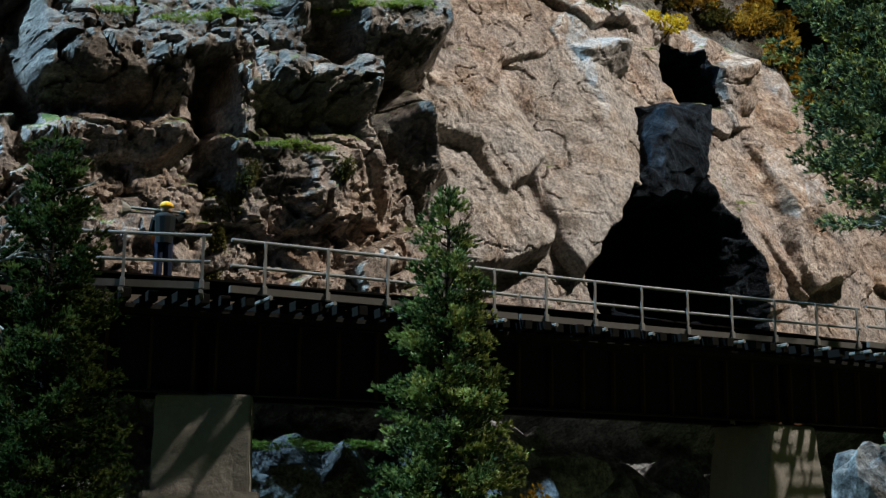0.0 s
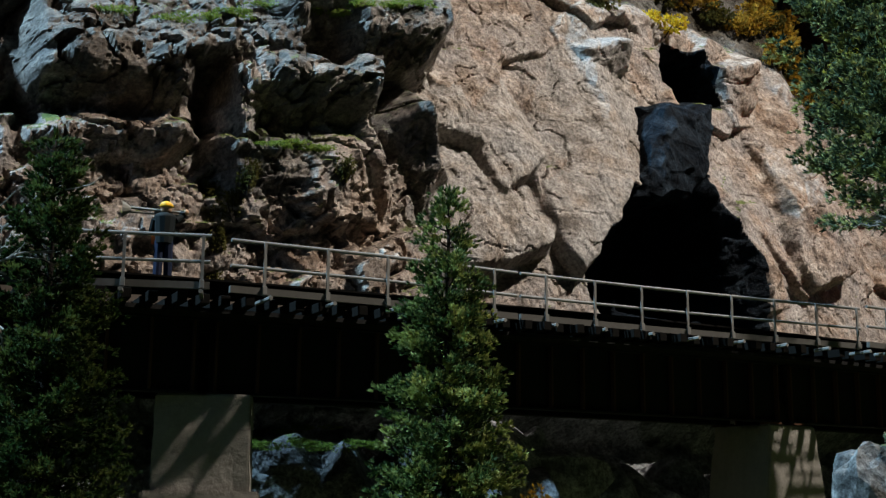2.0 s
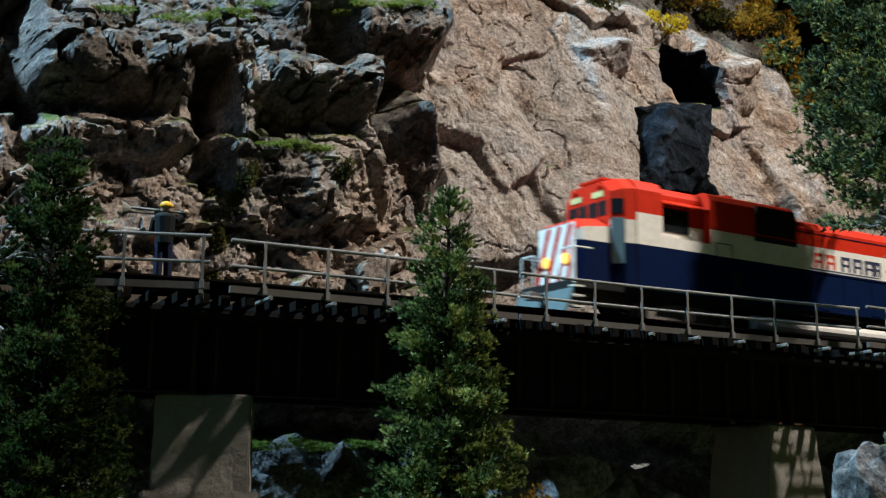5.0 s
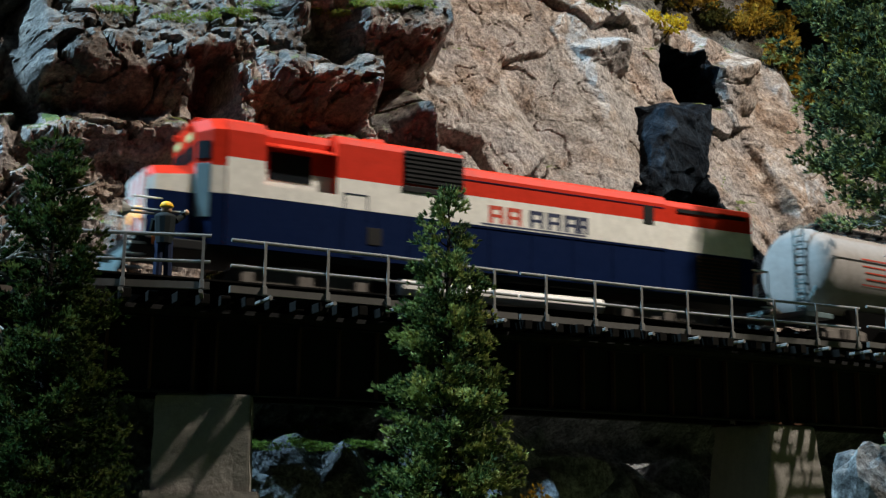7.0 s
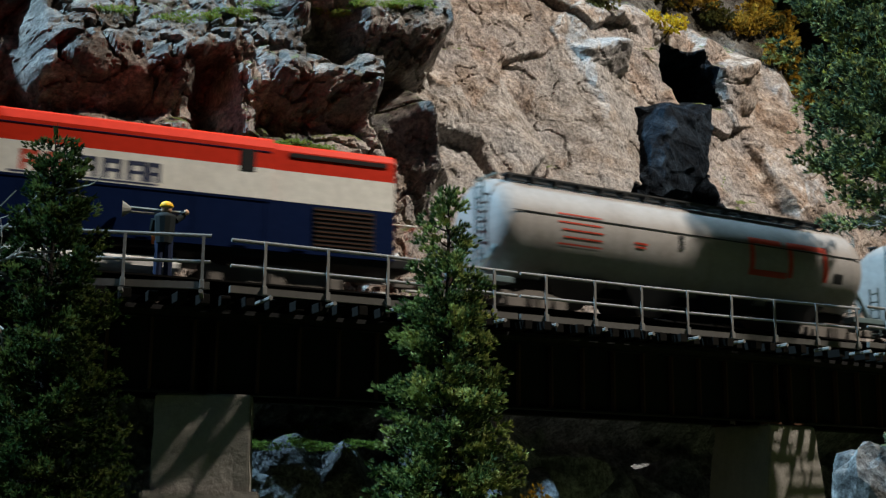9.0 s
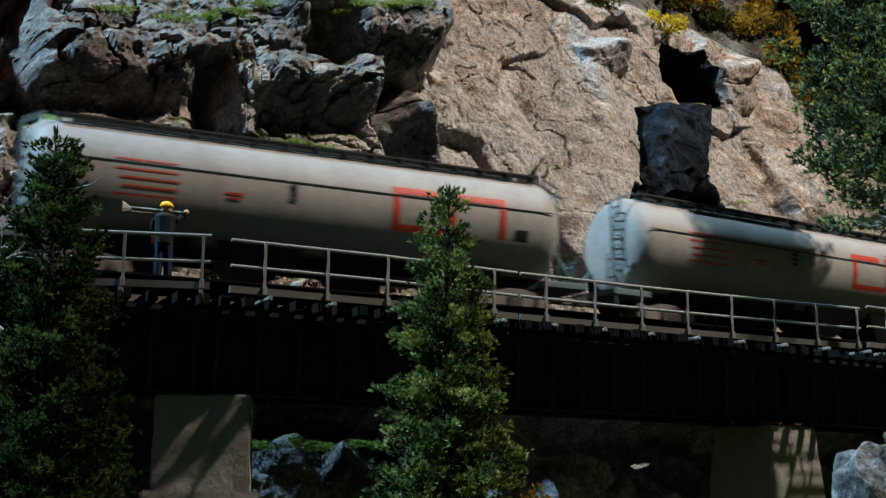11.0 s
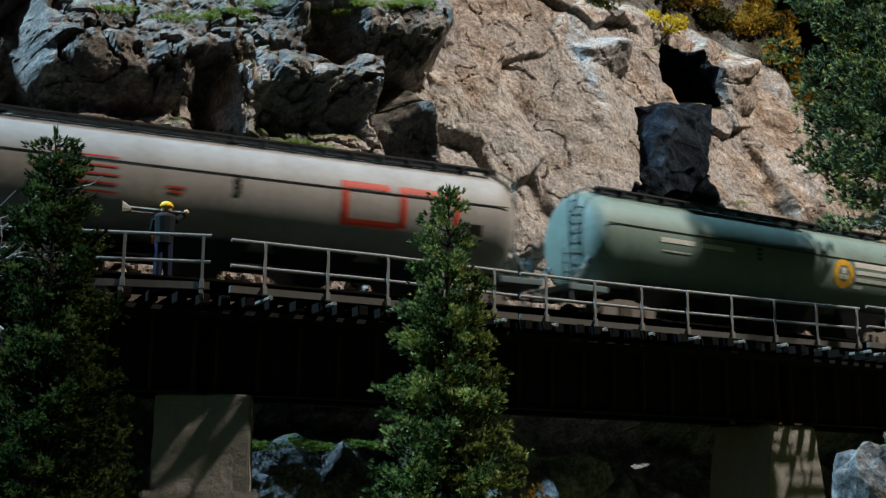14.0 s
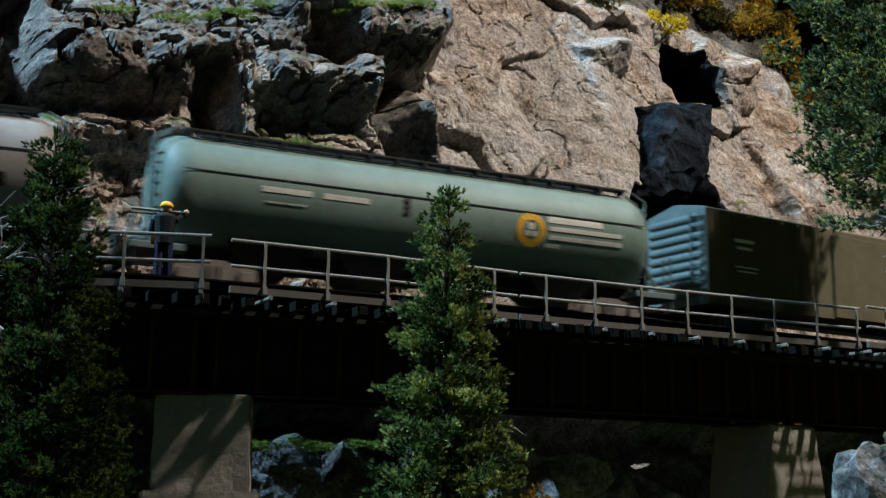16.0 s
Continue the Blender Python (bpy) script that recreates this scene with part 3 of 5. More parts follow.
for i in range(int((S1 - S0) / 0.62)):
    s = S0 + 0.31 + i * 0.62
    c = on_arc(s, 0.25 + 0.12 * math.sin(i * 2.3), -0.45)
    m = plan(*c, 0, 0, math.degrees(T0 + s / R) - 90 + 1.5 * math.sin(i * 5.1))
    if first:
        tie_mesh.matrix_basis, first = m, False
    else:
        again(tie_mesh, m, bridge)
# solid pan added so no light falls between the ties
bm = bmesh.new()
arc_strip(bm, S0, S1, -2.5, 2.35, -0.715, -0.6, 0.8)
part("light_block_pan", bm, STEEL, bridge, "dark pan added under the ties to block light")
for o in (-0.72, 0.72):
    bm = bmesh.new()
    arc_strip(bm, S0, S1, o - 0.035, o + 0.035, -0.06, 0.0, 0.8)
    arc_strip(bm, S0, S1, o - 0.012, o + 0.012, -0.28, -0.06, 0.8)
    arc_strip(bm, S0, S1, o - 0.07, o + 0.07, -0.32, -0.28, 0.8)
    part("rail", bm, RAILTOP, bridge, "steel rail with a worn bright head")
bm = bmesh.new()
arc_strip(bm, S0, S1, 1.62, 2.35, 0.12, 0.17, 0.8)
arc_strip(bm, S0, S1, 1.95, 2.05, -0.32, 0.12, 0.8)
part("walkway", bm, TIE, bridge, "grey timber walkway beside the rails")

# the track bench that carries the line past the bridge
for nm, a, b in (("trackbed", -26, -24.3), ("trackbed", 30.2, 45)):
    bm = bmesh.new()
    arc_strip(bm, a, b, -4.6, 3.4, -9, -0.6, 1.0)
    tagged(part(nm, bm, SOIL), "earth embankment that carries the track", "embankment", kind="structure")


def fence_run(nodes, spacing, start=0.0, far_mid=True):
    """A two-rail steel pipe fence on a curb, along plan points; each top rail is at 1.1 m."""
    f = thing("handrail_fence", "grey steel two-rail walkway fence on a low curb", "fence", group="bridge fences")
    P = [Vector((x, y, 0)) for x, y in nodes]
    for z, r, nm in ((1.1, 0.05, "top_rail"), (0.43, 0.045, "middle_rail")):
        bm = bmesh.new()
        for a, b in zip(P, P[1:]):
            rod(bm, a + Vector((0, 0, z)), b + Vector((0, 0, z)), r, 10)
        part(nm, bm, RAILGREY, f)
    bm = bmesh.new()
    for a, b in zip(P, P[1:]):
        d = (b - a).normalized()
        n = Vector((d.y, -d.x, 0))
        loft(bm, [[p - n * 0.08 + Vector((0, 0, -0.27)), p + n * 0.05 + Vector((0, 0, -0.27)), p + n * 0.05 + Vector((0, 0, -0.09)), p - n * 0.08 + Vector((0, 0, -0.09))] for p in (a, b)])
    part("curb", bm, CURB, f, "pale weathered timber curb")
    left_over = start
    for a, b in zip(P, P[1:]):
        L, d = (b - a).length, (b - a).normalized()
        n = Vector((d.y, -d.x, 0))
        u = left_over
        while u < L:
            c = a + d * u
            bm = bmesh.new()
            box(bm, *(c + n * 0.07 + Vector((0, 0, 0.4))), 0.075, 0.05, 1.42, Matrix.Rotation(math.atan2(d.y, d.x), 4, "Z"))
            box(bm, *(c + n * 0.11 + Vector((0, 0, -0.16))), 0.12, 0.06, 0.22, Matrix.Rotation(math.atan2(d.y, d.x), 4, "Z"), bevel=0.01)
            post = part("post", bm, RAILGREY, f)
            bm = bmesh.new()
            rod(bm, c + n * 0.62 + Vector((0, 0, -0.42)), c - n * 0.5 + Vector((0, 0, -0.42)), 0.06, 6)
            part("bracket", bm, RAILGREY, post)
            u += spacing
        left_over = u - L
    return f


fence_run([(-18.0, 29.7), (-12.5, 30.62), (-5.88, 31.68)], 1.94, 0.45)
fence_run([(-5.44, 32.14), (-1.65, 34.12), (2.16, 36.53)], 1.76, 0.9)
fence_run([(2.26, 36.58), (6.22, 38.8), (10.22, 40.85), (14.12, 42.72)], 1.76, 0.86)
fence_run([(14.2, 42.2), (20.0, 45.9), (26.0, 49.4)], 1.9, 0.9)

# ---- piers ----


def pier(name, s, w_top, w_foot, d_top, d_foot, z_top, z_foot, o, label, turn=0.0):
    bm = bmesh.new()
    rings = []
    for k in range(9):
        f = k / 8
        z, w, d = z_foot + (z_top - z_foot) * f, w_foot + (w_top - w_foot) * f, d_foot + (d_top - d_foot) * f
        rings.append([(-w / 2, -d / 2, z), (w / 2, -d / 2, z), (w / 2, d / 2, z), (-w / 2, d / 2, z)])
    loft(bm, rings)
    bmesh.ops.bevel(bm, geom=[e for e in bm.edges if abs((e.verts[0].co - e.verts[1].co).z) > 0.01 or abs(e.verts[0].co.z - z_top) < 0.01], offset=0.05, segments=2, affect="EDGES")
    bmesh.ops.subdivide_edges(bm, edges=[e for e in bm.edges if e.calc_length() > 0.6], cuts=6, use_grid_fill=True)
    for v in bm.verts:
        w = v.co * 1.4 + Vector((s, 0, 0))
        v.co += Vector((noise.noise(w), noise.noise(w + Vector((7, 0, 0))), 0)) * 0.06
    ob = part(name, bm, CONCRETE)
    c = on_arc(s, o, 0)
    ob.matrix_basis = plan(c.x, c.y, 0, 0, 0, math.degrees(T0 + s / R) - 90 + turn)
    return tagged(ob, label, "bridge pier", "bridge piers")


pier("bridge_pier", -8.6, 2.5, 2.55, 2.9, 2.9, -2.72, -5.25, -0.1, "square grey concrete bridge pier with worn edges", turn=-18)
pier("pier_footing", -8.6, 3.0, 3.2, 3.4, 3.6, -5.25, -9, -0.1, "wide concrete footing under the bridge pier", turn=-18)
pier("bridge_pier", 11.5, 2.2, 3.6, 2.6, 3.2, -2.78, -9, 0.0, "tapered tan concrete bridge pier in half shade", turn=0)
for s in (11.2,):
    bm = bmesh.new()
    for o in (-1.15, 1.15):
        for ds in (-0.55, 0.55):
            box(bm, *(on_arc(s + ds, o, -2.75)), 0.5, 0.5, 0.06, Matrix.Rotation(T0 + s / R, 4, "Z"))
    part("bearing_plate", bm, RUST, bridge)

# ---- the train ----
def wheelset(parent, x, r=0.46):
    bm = bmesh.new()
    for y in (-0.75, 0.75):
        rod(bm, (0, y - 0.07, 0), (0, y + 0.07, 0), r, 20)
        sgn = 1 if y > 0 else -1
        rod(bm, (0, y - sgn * 0.07, 0), (0, y - sgn * 0.1, 0), r + 0.03, 20)
        for k in range(5):
            a = k * math.tau / 5
            rod(bm, (0.27 * math.cos(a), y + sgn * 0.07, 0.27 * math.sin(a)), (0.27 * math.cos(a), y + sgn * 0.09, 0.27 * math.sin(a)), 0.06, 6)
    rod(bm, (0, -0.9, 0), (0, 0.9, 0), 0.09, 8)
    ob = part("wheelset", bm, TRUCK, parent, "steel wheels on an axle")
    ob.matrix_basis = plan(x, 0, r)
    WHEELS.append((ob, x, r))


WHEELS = []


def bogie(parent, x, axles, base):
    half = base / 2
    for y in (-1.02, 1.02):
        bm = bmesh.new()
        prof = [(-half - 0.35, 0.42), (-half - 0.35, 0.72), (-half * 0.55, 0.86), (-0.3, 0.92), (0.3, 0.92), (half * 0.55, 0.86), (half + 0.35, 0.72), (half + 0.35, 0.42), (half * 0.62, 0.36), (half * 0.42, 0.22), (-half * 0.42, 0.22), (-half * 0.62, 0.36)]
        loft(bm, [[(x + a, y + d, z) for a, z in prof] for d in (-0.09, 0.09)])
        sgn = 1 if y > 0 else -1
        for k in range(axles):
            ax = x - half + base * k / (axles - 1)
            box(bm, ax, y + sgn * 0.12, 0.48, 0.36, 0.16, 0.34, bevel=0.03)
        for dx in (-0.18, 0, 0.18):
            rod(bm, (x + dx, y + sgn * 0.13, 0.3), (x + dx, y + sgn * 0.13, 0.74), 0.07, 8)
        part("side_frame", bm, TRUCK, parent, "grey-brown cast truck side frame")
    bm = bmesh.new()
    box(bm, x, 0, 0.74, 0.5, 2.2, 0.24, bevel=0.03)
    part("bolster", bm, BLACK, parent)
    for k in range(axles):
        wheelset(parent, x - half + base * k / (axles - 1))


def coupler(parent, x):
    sgn = 1 if x > 0 else -1
    bm = bmesh.new()
    box(bm, x, 0, 0.86, 0.9, 0.2, 0.22, bevel=0.03)
    box(bm, x + sgn * 0.42, 0.08, 0.86, 0.3, 0.34, 0.28, bevel=0.05)
    part("coupler", bm, TRUCK, parent)


def bars(parent, name, mat, rects, y, label=""):
    """Raised flat marks on a side: rows of x, z, width, height, tilt."""
    bm = bmesh.new()
    for x, z, w, h, tilt in rects:
        box(bm, x, y, z, w, 0.012, h, Matrix.Rotation(radians(tilt), 4, "Y"))
    return part(name, bm, mat, parent, label)


def band_body(bm, x0, x1, w, top, shoulder=0.35, zlow=1.25, rw=3.55, wb=2.68):
    """A cowl length with blue, white and red bands; materials 0 blue, 1 white, 2 red."""
    ring = lambda x: [(x, -w, zlow), (x, w, zlow), (x, w, wb), (x, w, rw), (x, w, top - shoulder), (x, w - shoulder * 0.35, top - shoulder * 0.3), (x, w - shoulder, top),
                      (x, -w + shoulder, top), (x, -w + shoulder * 0.35, top - shoulder * 0.3), (x, -w, top - shoulder), (x, -w, rw), (x, -w, wb)]
    loft(bm, [ring(x0), ring(x1)], mats=[0, 0, 1, 2, 2, 2, 2, 2, 2, 2, 1, 0])
    for f in bm.faces:                                     # end walls follow the bands
        if len(f.verts) > 4:
            f.material_index = 2


loco = thing("diesel_locomotive", "red, white and blue cowl diesel locomotive with amber headlights", "locomotive")
bm = bmesh.new()
band_body(bm, 1.5, -6.1, 1.5, 4.5)
part("rear_cowl", bm, [BLUE, WHITE, RED], loco)
bm = bmesh.new()
band_body(bm, -6.1, -9.7, 1.46, 4.38, 0.25)
tail = part("tail_cowl", bm, [BLUE, WHITE, RED], loco)
bm = bmesh.new()
band_body(bm, 5.6, 1.5, 1.5, 4.86, 0.3)
part("front_cowl", bm, [BLUE, WHITE, RED], loco)
bm = bmesh.new()
band_body(bm, 7.75, 5.6, 1.16, 4.84, 0.3, rw=3.6)
part("tapered_cowl", bm, [BLUE, WHITE, RED], loco, "narrowed body behind the cab")
bm = bmesh.new()
box(bm, 6.7, 0, 1.97, 2.2, 3.0, 1.44)
part("lower_body", bm, BLUE, loco)
for sgn in (1, -1):
    bm = bmesh.new()
    loft(bm, [[(7.75, sgn * 1.14, z0), (7.75, sgn * 1.5, z0), (5.6, sgn * 1.5, z0)] for z0 in (2.69, 3.05)])
    part("taper_shelf", bm, WHITE, loco)
# cab: full width at the side doors, drawn in towards the windscreens
bm = bmesh.new()
band_body(bm, 8.85, 7.75, 1.52, 4.9, 0.42, rw=3.72)
cab = part("cab", bm, [BLUE, WHITE, RED], loco)
bm = bmesh.new()


def cab_ring(x, w, t):
    return [(x, -w, 1.25), (x, w, 1.25), (x, w, 2.68), (x, w, 3.45), (x, w, t - 0.4), (x, w - 0.4, t), (x, -w + 0.4, t), (x, -w, t - 0.4), (x, -w, 3.45), (x, -w, 2.68)]


loft(bm, [cab_ring(8.852, 1.5, 4.89), cab_ring(9.25, 1.42, 4.86), cab_ring(9.62, 1.1, 4.78)], mats=[0, 0, 1, 2, 2, 2, 2, 2, 1, 0])
for f in bm.faces:
    if len(f.verts) > 4:
        f.material_index = 2
part("cab_front", bm, [BLUE, WHITE, RED], cab)
for y in (-0.75, -0.26, 0.26, 0.75):
    bm = bmesh.new()
    box(bm, 9.63, y, 3.88, 0.03, 0.42, 0.5, bevel=0.01)
    part("windscreen", bm, GLASS, cab)
for sgn in (1, -1):
    bm = bmesh.new()
    box(bm, 9.45, 1.27 * sgn, 3.88, 0.4, 0.03, 0.5, Matrix.Rotation(-sgn * 0.71, 4, "Z"), bevel=0.01)
    part("corner_window", bm, GLASS, cab)
    bm = bmesh.new()
    box(bm, 9.45, 1.28 * sgn, 2.75, 0.42, 0.03, 1.5, Matrix.Rotation(-sgn * 0.71, 4, "Z"), bevel=0.01)
    part("cab_door", bm, BOXEND, cab, "pale grey-blue cab door")
    bm = bmesh.new()
    rod(bm, (9.75, 0.62 * sgn, 4.62), (9.45, 0.62 * sgn, 4.62), 0.1, 10)
    part("horn", bm, RED, cab)
for y in (-0.55, 0.55):
    bm = bmesh.new()
    box(bm, 9.64, y, 4.36, 0.06, 0.56, 0.2, bevel=0.01)
    part("number_board", bm, NUMBER, cab, "pale lit number board")
bm = bmesh.new()
box(bm, 9.0, 0, 4.93, 1.0, 1.2, 0.1, bevel=0.03)
part("cab_roof_box", bm, RED, cab)
# nose
bm = bmesh.new()
ringn = lambda x, w, t: [(x, -w, 1.25), (x, w, 1.25), (x, w, 2.68), (x, w, t - 0.3), (x, w - 0.3, t), (x, -w + 0.3, t), (x, -w, t - 0.3), (x, -w, 2.68)]
loft(bm, [ringn(9.622, 1.08, 3.52), ringn(10.7, 1.05, 3.4), ringn(10.9, 0.92, 3.28)], mats=[0, 0, 1, 2, 2, 2, 1, 0])
nose = part("nose", bm, [BLUE, WHITE, RED], loco)
bm = bmesh.new()
box(bm, 10.91, 0, 2.3, 0.03, 1.86, 1.9, bevel=0.01)
front = part("nose_face", bm, WHITE, nose)
for k, y in enumerate((-0.85, -0.3, 0.25, 0.75)):
    bm = bmesh.new()
    z0, z1 = 1.4, 3.2
    v = [bm.verts.new(c) for c in ((10.932, y - 0.3, z0), (10.932, y - 0.08, z0), (10.932, min(0.92, y + 0.6), z1), (10.932, min(0.92, y + 0.36), z1))]
    bm.faces.new(v)
    bmesh.ops.solidify(bm, geom=bm.faces, thickness=0.01)
    part("stripe", bm, RED, nose, "red diagonal stripe")
for y in (-0.5, 0.5):
    bm = bmesh.new()
    rod(bm, (10.91, y, 2.12), (11.0, y, 2.12), 0.17, 16)
    part("headlight", bm, HEADLIGHT, nose, "lit amber headlight")
# frame, platforms, plough, rails
bm = bmesh.new()
box(bm, 0.45, 0, 1.2, 21.8, 2.7, 0.28, bevel=0.04)
part("underframe", bm, BLACK, loco)
bm = bmesh.new()
loft(bm, [[(x, -1.4, 1.05), (x, 1.4, 1.05), (x + 0.35 * e, 1.4, 0.2), (x + 0.35 * e, -1.4, 0.2)] for x, e in ((11.3, 1), (11.4, 1))])
part("snow_plough", bm, BOXEND, loco)
for x in (11.3, -10.45):
    sgn = 1 if x > 0 else -1
    for side in (-1, 1):
        bm = bmesh.new()
        for y in (0.7 * side, 1.35 * side):
            rod(bm, (x, y, 1.2), (x, y, 2.35), 0.03, 6)
        rod(bm, (x, 1.35 * side, 2.35), (x, 0.7 * side, 2.35), 0.03, 6)
        rod(bm, (x, 1.35 * side, 2.35), (x - sgn * 0.7, 1.35 * side, 2.35), 0.03, 6)
        part("end_railing", bm, LETTER_WHITE, loco)
        for z in (0.45, 0.8, 1.1):
            bm = bmesh.new()
            box(bm, x - sgn * 0.1, 1.35 * side, z, 0.4, 0.25, 0.05)
            part("step", bm, LETTER_WHITE, loco)
# grilles, doors and details on both sides
for sgn in (1, -1):
    y = 1.5 * sgn
    bm = bmesh.new()
    box(bm, 2.5, y, 4.15, 1.95, 0.1, 0.98)
    intake = part("radiator_grille", bm, BLACK, loco, "black dynamic brake grille")
    for k in range(7):
        bm = bmesh.new()
        box(bm, 2.5, y + 0.06 * sgn, 3.74 + k * 0.135, 1.9, 0.03, 0.03)
        part("slat", bm, BLACK, intake)
    bm = bmesh.new()
    box(bm, 2.5, y, 3.5, 2.1, 0.08, 0.18, bevel=0.02)
    part("grille_sill", bm, BLACK, loco)
    bm = bmesh.new()
    box(bm, -8.2, y - 0.03 * sgn, 2.02, 1.8, 0.06, 1.15)
    vent = part("rear_grille", bm, BLACK, loco, "black louvred grille")
    for k in range(9):
        bm = bmesh.new()
        box(bm, -8.2, y + 0.01 * sgn, 1.52 + k * 0.125, 1.74, 0.03, 0.035)
        part("slat", bm, RUST, vent)
    bm = bmesh.new()
    box(bm, -5.35, y, 3.72, 0.42, 0.03, 0.62, bevel=0.01)
    part("side_port", bm, BLACK, loco)
    bm = bmesh.new()
    box(bm, 4.4, y, 1.95, 0.45, 0.04, 0.5, bevel=0.01)
    part("louvre", bm, BLACK, loco)
    bm = bmesh.new()
    box(bm, 6.9, 1.17 * sgn, 3.72, 1.25, 0.04, 0.8, bevel=0.01)
    part("taper_window", bm, GLASS, loco)
    bm = bmesh.new()
    loft(bm, [[(x, 1.16 * sgn, 4.32), (x, 1.5 * sgn, 4.16), (x, 1.5 * sgn, 4.2), (x, 1.16 * sgn, 4.38)] for x in (7.75, 5.6)])
    part("taper_eave", bm, RED, loco, "red eave over the narrowed body")
    bm = bmesh.new()
    box(bm, 5.0, 1.505 * sgn, 3.12, 0.75, 0.02, 0.03)
    box(bm, 5.36, 1.505 * sgn, 2.75, 0.03, 0.02, 0.75)
    box(bm, 4.64, 1.505 * sgn, 2.75, 0.03, 0.02, 0.75)
    part("body_door", bm, BLUE, loco, "outline of a body side door")
    bm = bmesh.new()
    box(bm, -8.0, y - 0.03 * sgn, 4.02, 2.9, 0.05, 0.12)
    part("tail_slot", bm, BLACK, loco)
    bm = bmesh.new()
    for x in (5.4, 4.3, 3.3, 0.6, -0.9, -2.4, -3.9, -5.9):
        box(bm, x, y, 1.98, 0.03, 0.03, 1.2)
    box(bm, -2.3, y + 0.005 * sgn, 2.62, 7.4, 0.035, 0.035)
    box(bm, -2.2, y + 0.004 * sgn, 4.02, 7.6, 0.02, 0.03)
    for x in (4.9, 2.6, 0.1, -2.6, -5.2, -6.9):
        box(bm, x, y, 1.36, 0.4, 0.05, 0.1)
    part("panel_seam", bm, BLUE, loco)
    for mat, starts in ((LETTER_RED, (0.62, -0.02)), (LETTER_BLUE, (-0.82, -1.46, -2.1, -2.62))):
        for x in starts:
            w = 0.5 if x > -2.3 else 0.36
            bars(loco, "company_mark", mat, [(x - 0.07, 3.07, 0.14, 0.54, 0), (x - w + 0.06, 3.07, 0.12, 0.54, 0), (x - w / 2, 3.28, w, 0.12, 0), (x - w / 2, 3.03, w, 0.09, 0)], y, "company mark in plain blocks")
    bars(loco, "underline", LETTER_BLUE, [(-1.0, 2.745, 3.8, 0.05, 0)], y)
    bm = bmesh.new()
    v = rod(bm, (3.4, 1.15 * sgn, 0.62), (-3.6, 1.15 * sgn, 0.62), 0.27, 14)
    part("air_reservoir", bm, TANK, loco, "long pale air reservoir under the frame")
bm = bmesh.new()
box(bm, 0, 0, 0.75, 7.4, 2.0, 0.7, bevel=0.15)
part("fuel_tank", bm, BLACK, loco)
bm = bmesh.new()
loft(bm, [[(4.6, -0.5, 4.86), (3.9, -0.5, 4.86), (3.9, -0.45, 5.06), (4.6, -0.4, 5.0)], [(4.6, 1.0, 4.84), (3.9, 1.0, 4.84), (3.9, 0.9, 5.06), (4.6, 0.8, 5.0)]])
part("roof_hatch", bm, RED, loco)
for x in (-2.0, -4.4, 0.2):
    bm = bmesh.new()
    box(bm, x, 0, 4.53, 1.5, 1.5, 0.12, bevel=0.03)
    part("roof_fan", bm, RED, loco)
for x in (6.35, -6.35):
    bogie(loco, x, 3, 3.4)
for x in (11.6, -10.7):
    coupler(loco, x)


